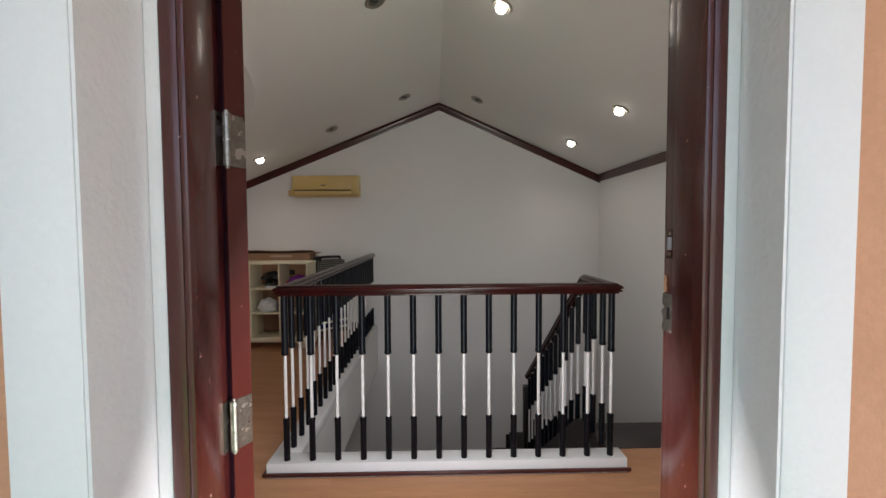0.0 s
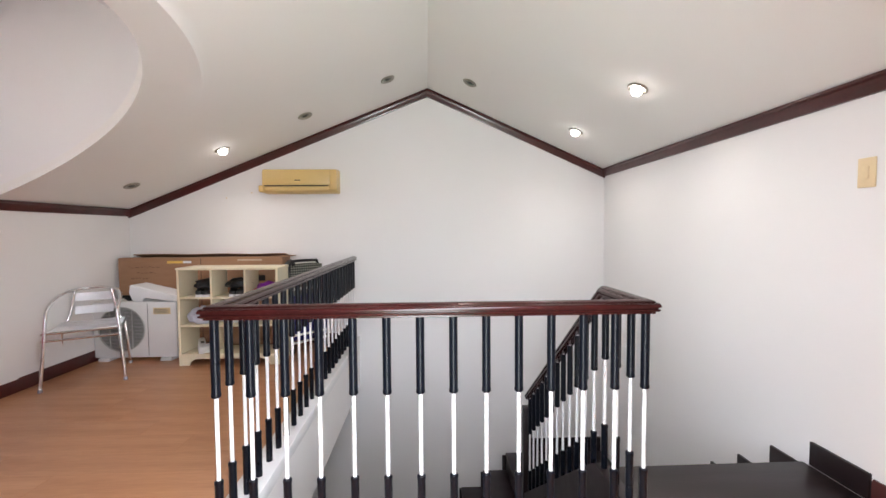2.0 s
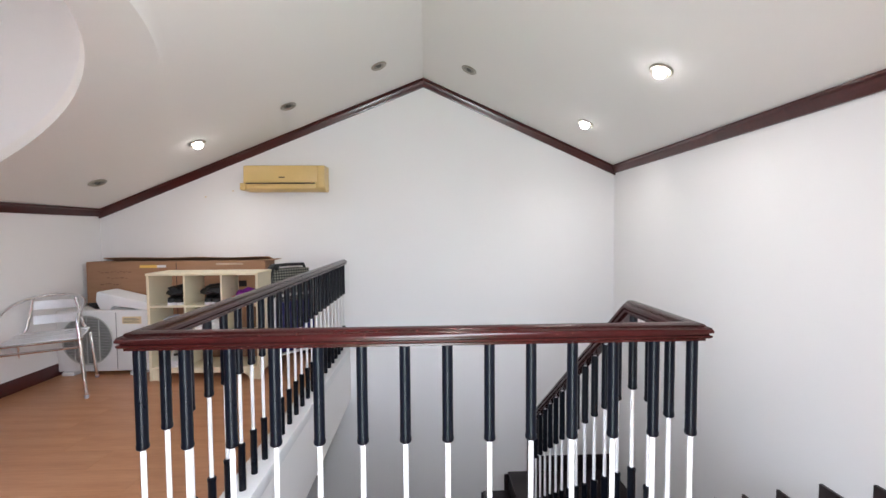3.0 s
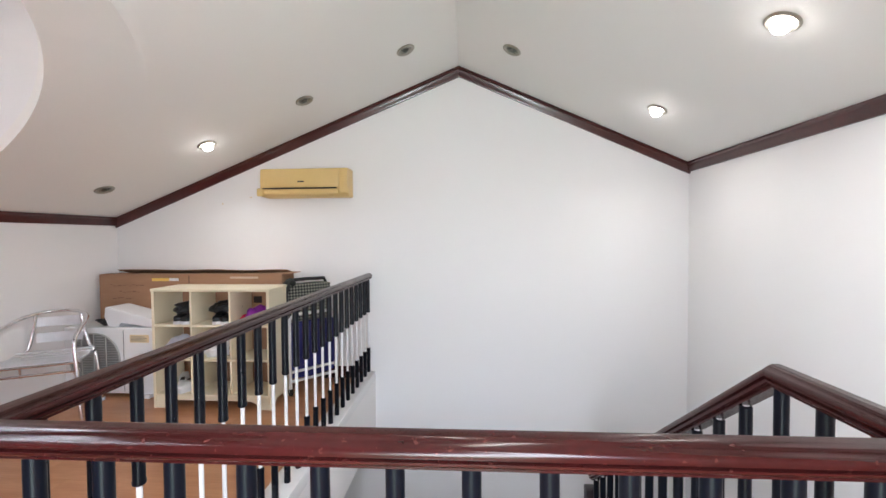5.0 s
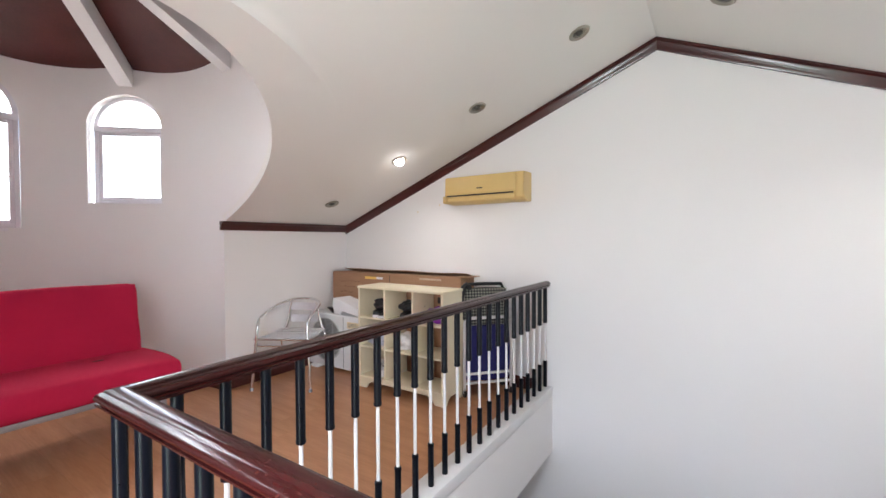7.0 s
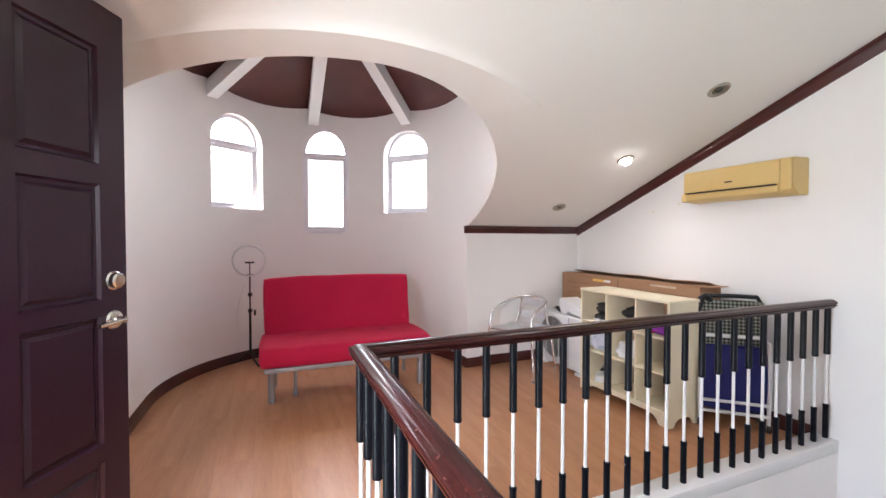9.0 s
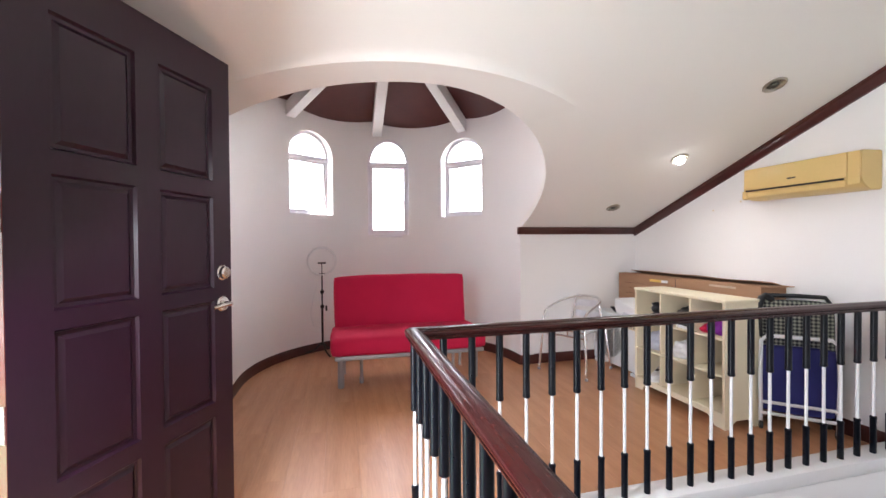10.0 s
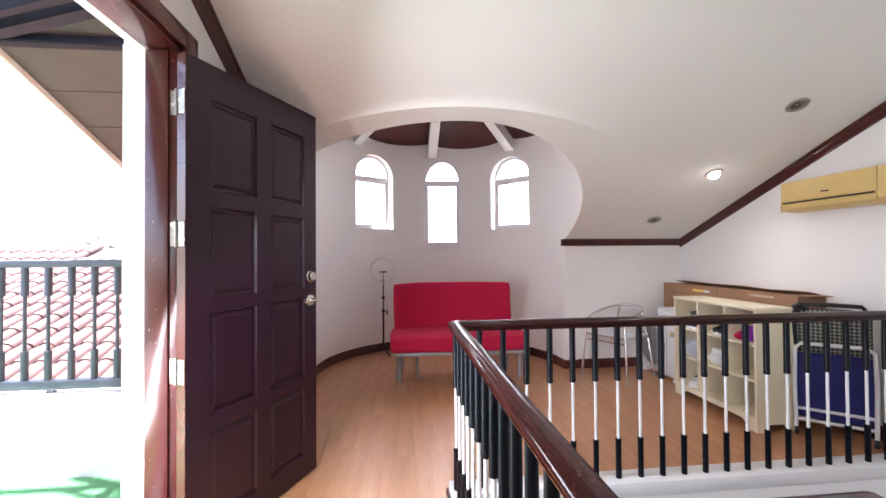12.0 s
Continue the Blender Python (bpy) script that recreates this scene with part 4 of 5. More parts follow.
for z in (0.12, 0.55, 0.72):
    part("collar", add_lathe(bm_new(), [(0.012, 0), (0.022, 0.006), (0.022, 0.032), (0.012, 0.038)], at=(0, 0, z - 0.02), seg=14), RUBBER, ring)
for k in range(3):
    a = radians(20 + 120 * k)
    part("leg", add_path(bm_new(), [(0.012 * math.cos(a), 0.012 * math.sin(a), 0.13), (0.09 * math.cos(a), 0.09 * math.sin(a), 0.05), (0.21 * math.cos(a), 0.21 * math.sin(a), 0.010)], 0.009, 8), RUBBER, ring)
holder = add_box(bm_new(), (-0.012, -0.045, 1.045), (0.012, 0.045, 1.062), 0.004)
add_tube(holder, (0, 0, 0.93), (0, 0, 1.045), 0.005)
add_box(holder, (-0.010, -0.04, 0.925), (0.010, 0.04, 0.935), 0.003)
part("phone_holder", holder, RUBBER, ring)
part("cable", add_path(bm_new(), [(0.0, -0.02, 0.90), (0.02, -0.09, 0.70), (0.02, -0.13, 0.48), (0.01, -0.10, 0.34), (0, -0.02, 0.30)], 0.0025, 6), PLASTIC, ring, "thin pale cable")
part("remote", add_box(bm_new(), (0.008, 0.035, 0.50), (0.022, 0.055, 0.56), 0.004), RUBBER, ring)

# ---- aluminium armchair ----
chair = thing("armchair", "shiny aluminium stacking armchair with slatted seat and back", "chair", at=(-2.668, 4.238, 0.0), turn=29.0)
W, D = 0.245, 0.235
for sx in (-1, 1):
    pts = [(sx * (W + 0.01) , -D - 0.03, 0.012), (sx * (W - 0.022), -D, 0.45), (sx * (W - 0.028), -D + 0.006, 0.535), (sx * (W - 0.028), -D + 0.022, 0.580), (sx * (W - 0.027), -D + 0.06, 0.608), (sx * (W - 0.028), -D + 0.14, 0.632), (sx * (W - 0.032), 0.01, 0.655), (sx * (W - 0.048), 0.11, 0.677), (sx * (W - 0.085), 0.19, 0.695), (sx * (W - 0.14), 0.238, 0.708), (sx * 0.05, 0.255, 0.713), (0, 0.257, 0.714)]
    part("arm_tube", add_path(bm_new(), pts, 0.0125, 12), ALU, chair, smooth=60)
    part("rear_leg", add_path(bm_new(), [(sx * (W - 0.01), D + 0.03, 0.012), (sx * (W - 0.03), D - 0.04, 0.40), (sx * (W - 0.075), D - 0.01, 0.46), (sx * (W - 0.105), D - 0.005, 0.60), (sx * (W - 0.12), 0.232, 0.702)], 0.0115, 12), ALU, chair, smooth=60)
    part("seat_rail", add_path(bm_new(), [(sx * (W - 0.02), -D, 0.43), (sx * (W - 0.022), 0.0, 0.42), (sx * (W - 0.03), D - 0.04, 0.41)], 0.010, 10), ALU, chair, smooth=60)
    for y in (-D - 0.03, D + 0.03):
        part("foot", add_lathe(bm_new(), [(0.013, 0), (0.015, 0.002), (0.015, 0.022), (0.0125, 0.026)], at=(sx * (W + (0.01 if y < 0 else -0.01)), y, 0), seg=12), GREYMETAL, chair)
for z in (0.43, 0.375):
    part("crossbar", add_tube(bm_new(), (-W, -D + 0.002, z), (W, -D + 0.002, z), 0.009), ALU, chair)
for i in range(7):
    y = -D + 0.03 + i * 0.062
    sl = add_box(bm_new(), (-W + 0.030, y - 0.024, -0.003), (W - 0.030, y + 0.024, 0.004), 0.002)
    bmesh.ops.translate(sl, verts=sl.verts, vec=(0, 0, 0.438 - 0.012 * math.sin(math.pi * i / 6)))
    part("slat", sl, ALUSATIN, chair)
for z in (0.525, 0.640):
    sl = bm_new()
    rows = []
    for i in range(9):
        x = -0.130 + 0.26 * i / 8
        y = 0.246 - 0.45 * x * x
        rows.append([sl.verts.new((x, y + dy, z + dz)) for dy, dz in ((-0.003, -0.034), (0.003, -0.034), (0.003, 0.034), (-0.003, 0.034))])
    for p, q in zip(rows, rows[1:]):
        for k in range(4):
            sl.faces.new((p[k], p[(k + 1) % 4], q[(k + 1) % 4], q[k]))
    sl.faces.new(rows[0][::-1])
    sl.faces.new(rows[-1])
    part("back_slat", sl, ALUSATIN, chair)

# ---- outdoor air-conditioner unit standing indoors ----
unit = thing("condenser_unit", "used white air-conditioner condenser unit standing on the floor", "condenser", at=(-2.575, 4.635, 0.0))
part("casing", add_box(bm_new(), (-0.375, 0.0, 0.03), (0.375, 0.245, 0.550), 0.012, 3), PLASTIC, unit, "off-white metal casing")
cx, cz, cr = -0.115, 0.30, 0.205
part("fan_recess", add_lathe(bm_new(), [(cr, 0.0), (cr, 0.003), (cr - 0.01, 0.004)], m=Matrix.Translation((cx, -0.0005, cz)) @ pose(0, 0, 0, 90), seg=40), FANGREY, unit, "dark fan opening")
wires = bm_new()
for k in range(-15, 16):
    z = 0.0131 * k
    w = math.sqrt(cr * cr - z * z)
    add_tube(wires, (cx - w, -0.012, cz + z), (cx + w, -0.012, cz + z), 0.0026, 6)
for x in (-0.10, 0.0, 0.10):
    w = math.sqrt(cr * cr - x * x)
    add_tube(wires, (cx + x, -0.0155, cz - w), (cx + x, -0.0155, cz + w), 0.0034, 6)
add_path(wires, [(cx + cr * math.cos(2 * math.pi * i / 40), -0.010, cz + cr * math.sin(2 * math.pi * i / 40)) for i in range(40)], 0.006, 6, True)
part("fan_grille", wires, WIRE, unit, "grey wire fan grille")
part("rating_label", add_box(bm_new(), (0.17, -0.003, 0.435), (0.325, -0.0005, 0.495)), SWITCH, unit, "small yellowed printed label")
for i in range(4):
    part("print_line", add_box(bm_new(), (0.18, -0.0042, 0.445 + i * 0.011), (0.31 - 0.02 * (i % 2), -0.0032, 0.449 + i * 0.011)), GRILLE, unit)
part("seam", add_box(bm_new(), (0.115, -0.002, 0.05), (0.119, 0.0002, 0.53)), GRILLE, unit, "panel seam")
for x in (-0.28, 0.28):
    part("foot", add_box(bm_new(), (x - 0.05, -0.02, 0.0), (x + 0.05, 0.26, 0.031), 0.004), PLASTIC, unit)
foam = thing("foam_block", "white foam packing block lying on the condenser unit", "packing", at=(-2.40, 4.755, 0.551), turn=-4)
piece = bm_new()
add_prism(piece, [(-0.235, 0.075), (-0.20, 0.0), (-0.10, 0.0), (-0.08, 0.045), (0.20, 0.0), (0.235, 0.0), (0.235, 0.050), (-0.225, 0.155)], "y", -0.11, 0.11)
bmesh.ops.bevel(piece, geom=list(piece.edges), offset=0.008, segments=2, affect="EDGES")
part("block", piece, FOAM, foam)
coil = bm_new()
for k in range(4):
    add_path(coil, [(-0.28 - 0.02 * k + 0.04 * math.cos(2 * math.pi * i / 14), -0.05 + 0.03 * math.sin(2 * math.pi * i / 14), 0.008 + 0.012 * k) for i in range(14)], 0.005, 6, True)
loop = solid("wire_coil", coil, RUBBER, "small coil of dark wire on the condenser unit", "wire")
loop.location = (-2.36, 4.755, 0.552)

# ---- long cardboard box ----
carton = thing("cardboard_box", "long brown cardboard box standing against the wall, flaps open", "box", at=(-2.105, 5.02, 0.0), turn=-0.8)
part("side", add_box(bm_new(), (-0.80, -0.115, 0.0), (0.80, -0.110, 0.935), 0.001), CARDBOARD, carton)
part("side", add_box(bm_new(), (-0.80, 0.110, 0.0), (0.80, 0.115, 0.935), 0.001), CARDBOARD, carton)
for x in (-0.80, 0.795):
    part("end", add_box(bm_new(), (x, -0.110, 0.0), (x + 0.005, 0.110, 0.935), 0.001), CARDBOARD, carton)
part("bottom", add_box(bm_new(), (-0.795, -0.11, 0.0), (0.795, 0.11, 0.005)), CARDBOARD, carton)
flap = bm_new()
rows = []
for i in range(21):
    x = -0.72 + 1.52 * i / 20
    w = 0.007 * noise.noise(Vector((x * 3, 0.3, 0)))
    rows.append([flap.verts.new(p) for p in ((x, 0.113, 0.934), (x, 0.114, 0.939), (x, -0.02 + w, 0.972 + w), (x, -0.02 + w, 0.967 + w))])
for p, q in zip(rows, rows[1:]):
    for k in range(4):
        flap.faces.new((p[k], p[(k + 1) % 4], q[(k + 1) % 4], q[k]))
flap.faces.new(rows[0][::-1])
flap.faces.new(rows[-1])
part("flap", flap, CARDBOARD, carton, "bent open top flap")
part("flap", add_box(bm_new(), (-0.795, -0.112, 0.9355), (0.795, -0.02, 0.9405), 0.001), CARDBOARD, carton)
part("end_flap", add_box(bm_new(), (0.70, -0.10, 0.9415), (0.87, 0.10, 0.9465), 0.001), CARDBOARD, carton)
part("label", add_box(bm_new(), (-0.325, -0.1168, 0.884), (-0.17, -0.1158, 0.908)), TAPE, carton, "yellow and white paper label")
part("label", add_box(bm_new(), (-0.17, -0.1168, 0.885), (-0.09, -0.1158, 0.908)), PLASTIC, carton, "white paper label")
part("tape", add_box(bm_new(), (-0.001, -0.1165, 0.10), (0.004, -0.1155, 0.93)), TREAD, carton, "dark seam in the cardboard")
# no hole is cut: its inner shade is a thin dark patch
part("handhole", add_box(bm_new(), (0.56, -0.1165, 0.705), (0.63, -0.1155, 0.760)), TREAD, carton, "dark patch for the shade in the hand hole")

rng = random.Random(8)
for row, (x0, x1) in enumerate(((-0.70, -0.40), (-0.62, -0.44), (-0.68, -0.50))):
    marks = bm_new()
    x = x0
    while x < x1:
        step = rng.uniform(0.018, 0.05)
        z = 0.845 - 0.055 * row + rng.uniform(-0.006, 0.006)
        add_box(marks, (x, -0.1162, z), (min(x + step * 0.7, x1), -0.1154, z + rng.uniform(0.004, 0.010)))
        x += step
    part("handwriting", marks, MARKER, carton, "faint row of marker writing")
part("torn_tape", add_box(bm_new(), (0.36, -0.1164, 0.905), (0.60, -0.1154, 0.922)), PALETAPE, carton, "pale torn tape along the top edge")

# ---- cube shelf ----
shelf = thing("cube_shelf", "cream open-backed nine-compartment cube shelf on scalloped feet", "shelf", at=(-1.640, 4.455, 0.0), turn=-0.6)
SW, SD, SH, ST = 0.885, 0.30, 0.875, 0.020
SB = 0.085
for x in (-SW / 2, SW / 2 - ST):
    side = bm_new()
    add_prism(side, [(0, 0), (0.05, 0), (0.065, 0.03), (0.10, 0.055), (SD - 0.10, 0.055), (SD - 0.065, 0.03), (SD - 0.05, 0), (SD, 0), (SD, SH - ST), (0, SH - ST)], "x", x, x + ST)
    part("side_panel", side, CREAM, shelf)
part("top", add_box(bm_new(), (-SW / 2 - 0.005, -0.006, SH - ST), (SW / 2 + 0.005, SD, SH), 0.003), CREAM, shelf)
part("bottom", add_box(bm_new(), (-SW / 2 + ST, 0.0, SB), (SW / 2 - ST, SD - 0.01, SB + ST), 0.002), CREAM, shelf)
rows_z = [SB + ST + (SH - SB - 2 * ST) / 3 * k for k in (1, 2)]
for z in rows_z:
    part("shelf_board", add_box(bm_new(), (-SW / 2 + ST, 0.002, z - 0.008), (SW / 2 - ST, SD - 0.01, z + 0.008), 0.002), CREAM, shelf)
cols_x = [-SW / 2 + SW / 3, SW / 2 - SW / 3]
for x in cols_x:
    for z0, z1 in zip([SB + ST] + [z + 0.008 for z in rows_z], [z - 0.008 for z in rows_z] + [SH - ST]):
        part("divider", add_box(bm_new(), (x - 0.008, 0.003, z0), (x + 0.008, SD - 0.01, z1), 0.002), CREAM, shelf)
apron = bm_new()
poly = [(-SW / 2 + ST, SB), (-SW / 2 + ST, 0.0), (-SW / 2 + 0.085, 0.0), (-SW / 2 + 0.10, 0.03), (-SW / 2 + 0.135, 0.055), (-SW / 2 + 0.17, 0.06), (SW / 2 - 0.17, 0.06), (SW / 2 - 0.135, 0.055), (SW / 2 - 0.10, 0.03), (SW / 2 - 0.085, 0.0), (SW / 2 - ST, 0.0), (SW / 2 - ST, SB)]
add_prism(apron, poly, "y", 0.004, 0.020)
part("apron", apron, CREAM, shelf, "scalloped front apron with feet")


def cell(col, row, dx=0.0, dy=0.13):
    """The floor of one compartment; row 0 is the lowest."""
    x = -1.640 - SW / 2 + SW / 6 + SW / 3 * col + dx
    z = [SB + ST, rows_z[0] + 0.008, rows_z[1] + 0.008][row]
    return (x, 4.455 + dy, z + 0.0005)


def shoe(at, turn, mat, label):
    """A low shoe with a sole, upper and a dark opening."""
    th = thing("shoe", label, "shoe", "shoes on the shelf", at, turn)
    sole = bm_new()
    out = [(-0.032, -0.12), (0.030, -0.12), (0.038, -0.05), (0.030, 0.02), (0.036, 0.09), (0.028, 0.13), (0.0, 0.145), (-0.028, 0.13), (-0.038, 0.08), (-0.028, 0.0), (-0.036, -0.07)]
    add_prism(sole, out, "z", 0.0, 0.022)
    part("sole", sole, PLASTIC, th, "white rubber sole")
    up = bm_new()
    rings = []
    for z, f, back_cut in ((0.022, 0.97, 0), (0.05, 0.95, 0.0), (0.075, 0.82, 0.03), (0.088, 0.6, 0.05)):
        rings.append([up.verts.new((x * f, y * f - back_cut, z - (0.02 if y > 0.05 and z > 0.06 else 0))) for x, y in out])
    for p, q in zip(rings, rings[1:]):
        for i in range(len(out)):
            up.faces.new((p[i], p[(i + 1) % len(out)], q[(i + 1) % len(out)], q[i]))
    up.faces.new(rings[-1])
    up.faces.new(rings[0][::-1])
    part("upper", up, mat, th, smooth=70)
    part("laces", add_box(bm_new(), (-0.014, -0.01, 0.077), (0.014, 0.06, 0.081), 0.002), RUBBER, th)
    return th


def bundle(name, at, size, mat, label, category, seed):
    """A crumpled heap of cloth."""
    bm = bm_new()
    bmesh.ops.create_icosphere(bm, subdivisions=4, radius=1.0)
    for v in bm.verts:
        n = noise.noise(v.co * 1.6 + Vector((seed, 0, 0))) * 0.35 + noise.noise(v.co * 4.5 + Vector((0, seed, 0))) * 0.16
        p = v.co * (1 + n)
        v.co = Vector((p.x * size[0], p.y * size[1], max(0.0, (p.z + 0.72) * size[2] * 0.58)))
    ob = solid(name, bm, mat, label, category, smooth=80)
    ob.location = at
    return ob


for col in (0, 1):
    a = cell(col, 2, 0.035, 0.145)
    shoe((a[0] - 0.045, a[1], a[2]), 200, RUBBER, "black shoe with a white sole on the cube shelf")
    shoe((a[0] + 0.045, a[1], a[2]), 186, RUBBER, "black shoe with a white sole on the cube shelf")
    bundle("cap", (a[0], a[1] - 0.01, a[2] + 0.070), (0.098, 0.090, 0.082), RUBBER, "rolled black cap on top of the shoes", "cap", 3 + col)
bundle("purple_cloth", cell(2, 2, 0.012, 0.13), (0.095, 0.09, 0.115), PURPLE, "crumpled purple cloth on the cube shelf", "cloth", 7)
bundle("red_cloth", cell(2, 2, -0.07, 0.10), (0.05, 0.06, 0.06), REDCLOTH, "small crumpled red cloth on the cube shelf", "cloth", 9)
bundle("folded_cloth", cell(0, 1, 0.0, 0.12), (0.10, 0.095, 0.15), PALECLOTH, "crumpled pale blue cloth on the cube shelf", "cloth", 11)
bundle("plastic_bag", cell(1, 1, -0.02, 0.12), (0.095, 0.09, 0.13), PLASTIC, "crumpled white plastic bag on the cube shelf", "bag", 15)
bundle("small_bag", cell(1, 1, 0.10, 0.13), (0.032, 0.05, 0.10), GRILLE, "small dark bag on the cube shelf", "bag", 17)
a = cell(0, 0, 0.03, 0.13)
shoe((a[0] - 0.04, a[1], a[2]), 210, PLASTIC, "white canvas shoe on the cube shelf")
shoe((a[0] + 0.05, a[1] + 0.01, a[2]), 160, PLASTIC, "white canvas shoe on the cube shelf")
# ---- folded rollaway bed ----
cot = thing("folding_bed", "folded rollaway bed with navy cloth, plaid mattress and white tubes", "folding bed", at=(-1.035, 4.868, 0.0), turn=47)
tube = add_path(bm_new(), [(-0.198, 0, 0.03), (-0.203, -0.005, 0.35), (-0.198, 0.0, 0.60), (-0.166, 0.0, 0.635), (0.166, 0.0, 0.635), (0.198, 0.0, 0.60), (0.203, -0.005, 0.35), (0.198, 0, 0.03)], 0.0125, 10)
part("front_frame", tube, ENAMEL, cot, "white enamelled tube frame", 60)
for z in (0.11, 0.185):
    part("crossbar", add_tube(bm_new(), (-0.198, -0.004, z), (0.198, -0.004, z), 0.011), ENAMEL, cot, "white enamelled tube")
part("cloth", cushion((-0.186, 0.006, 0.13), (0.186, 0.05, 0.56), 0.010, 6, 0.012), BLUECLOTH, cot, "navy blue cloth panel", 60)
part("mattress", cushion((-0.190, 0.055, 0.15), (0.190, 0.115, 0.86), 0.012, 8, 0.024), PLAID, cot, "dark plaid folded mattress", 60)
part("mattress", cushion((-0.190, 0.118, 0.15), (0.190, 0.175, 0.84), 0.012, 8, 0.024), PLAID, cot, "dark plaid folded mattress", 60)
part("rear_frame", add_path(bm_new(), [(-0.198, 0.185, 0.03), (-0.203, 0.185, 0.55), (-0.198, 0.15, 0.84), (-0.158, 0.12, 0.895), (0.0, 0.11, 0.90), (0.158, 0.12, 0.895), (0.198, 0.15, 0.84), (0.203, 0.185, 0.55), (0.198, 0.185, 0.03)], 0.014, 10), RUBBER, cot, "black tube frame", 60)
part("hook", add_path(bm_new(), [(-0.203, 0.05, 0.62), (-0.213, 0.04, 0.80), (-0.190, 0.04, 0.885), (-0.17, 0.05, 0.90), (-0.13, 0.07, 0.87)], 0.022, 10), RUBBER, cot, "padded black grip", 60)
for x in (-0.198, 0.198):
    for y in (0.0, 0.185):
        wheel = add_lathe(bm_new(), [(0.010, -0.011), (0.026, -0.011), (0.029, -0.006), (0.029, 0.006), (0.026, 0.011), (0.010, 0.011)], m=Matrix.Translation((x, y, 0.029)) @ pose(0, 0, 0, 0, 90, 0), seg=18)
        part("wheel", wheel, RUBBER, cot)

# ---- balcony and what lies outside ----
B_Z = -0.03
structure("balcony_floor", add_box(bm_new(), (-1.30, -2.6, B_Z - 0.25), (3.2, 0.845, B_Z)), CONCRETE, "pale concrete balcony floor", "floor")
turf = bm_new()
add_box(turf, (-1.155, -2.465, B_Z + 0.001), (1.00, 0.62, B_Z + 0.020), 0.004)
structure("turf", turf, TURF, "green artificial turf laid over the balcony floor", "turf")
PX = -1.22
par = bm_new()
add_box(par, (PX - 0.08, -2.6, B_Z), (PX + 0.06, 0.842, 0.465), 0.006)
add_box(par, (PX + 0.06, -2.6, B_Z), (3.2, -2.47, 0.465), 0.006)
structure("balcony_parapet", par, OUTWHITE, "low white painted balcony parapet", "parapet")
# unseen wall, added to keep the bright far ground out of the jamb's reflection
structure("wall_unseen_east", add_box(bm_new(), (3.205, -2.6, -0.28), (3.35, 0.842, 1.25)), STUCCO, "unseen salmon-orange stuccoed wall added to shape the door jamb's reflection", "wall")
out_rail = thing("balcony_railing", "dark grey-blue metal railing on the balcony parapet", "railing", at=(PX, 0, 0))
part("top_rail", add_box(bm_new(), (-0.03, -2.58, 1.210), (0.03, 0.80, 1.254), 0.008), RAILTEAL, out_rail)
part("bottom_rail", add_box(bm_new(), (-0.025, -2.58, 0.486), (0.025, 0.80, 0.543), 0.006), RAILTEAL, out_rail)
oa = mesh_of("baluster", add_tube(bm_new(), (0, 0, 0.54), (0, 0, 1.212), 0.010, 10), RAILTEAL)
ob_up = mesh_of("upper_sleeve", sleeve(0.019, 1.040, 1.212, True, False), RAILTEAL)
ob_low = mesh_of("lower_sleeve", sleeve(0.019, 0.541, 0.716, False, True), RAILTEAL)
for i in range(26):
    rod = new("baluster", oa)
    rod.parent = out_rail
    rod.location = (0, 0.644 - 0.1275 * i, 0)
    for me in (ob_up, ob_low):
        o = new(me.name, me)
        o.parent = rod
for y in (-1.6, -0.1):
    part("foot", add_box(bm_new(), (-0.015, y - 0.02, 0.464), (0.015, y + 0.02, 0.488)), RAILTEAL, out_rail)

# eaves over the balcony
eave = bm_new()
ex0, ex1 = -3.4, RIDGE_X
add_prism(eave, [(ex0, ceil_z(ex0) + 0.30), (ex1, ceil_z(ex1) + 0.30), (ex1 + 2.3, ceil_z(ex1 + 2.3) + 0.30), (ex1 + 2.3, ceil_z(ex1 + 2.3) + 0.38), (ex1, ceil_z(ex1) + 0.38), (ex0, ceil_z(ex0) + 0.38)], "y", -0.30, 0.84)
eaves_ob = structure("eaves", eave, SOFFIT, "brown boarded soffit of the gable eaves over the balcony", "eaves")
for k in range(1, 12):
    x = -3.4 + 0.33 * k
    bm = add_box(bm_new(), (x - 0.006, -0.29, ceil_z(x) + 0.294), (x + 0.006, 0.84, ceil_z(x) + 0.299))
    o = part("batten", bm, SOFFIT, eaves_ob)
structure("trim_barge_board", add_prism(bm_new(), [(ex0, ceil_z(ex0) + 0.26), (ex1, ceil_z(ex1) + 0.26), (ex1, ceil_z(ex1) + 0.40), (ex0, ceil_z(ex0) + 0.40)], "y", -0.325, -0.301), FARWALL, "pale barge board along the gable eaves", "trim")
beams = thing("canopy_frame", "dark steel canopy beams over the balcony", "canopy")
part("beam", add_box(bm_new(), (-1.04, -2.5, 2.44), (-0.98, 0.84, 2.49), 0.004), DARKSTEEL, beams)
part("beam", add_box(bm_new(), (-1.04, -0.42, 2.50), (3.0, -0.36, 2.60), 0.004), DARKSTEEL, beams)
part("beam", add_box(bm_new(), (-1.04, -1.30, 2.50), (3.0, -1.24, 2.60), 0.004), DARKSTEEL, beams)
for i in range(6):
    part("purlin", add_box(bm_new(), (-0.9 + 0.5 * i, -2.5, 2.602), (-0.86 + 0.5 * i, -0.34, 2.64), 0.003), DARKSTEEL, beams)
part("bracket", add_box(bm_new(), (-1.045, -2.47, -0.03), (-0.985, -2.41, 2.44), 0.004), DARKSTEEL, beams, "dark steel post")

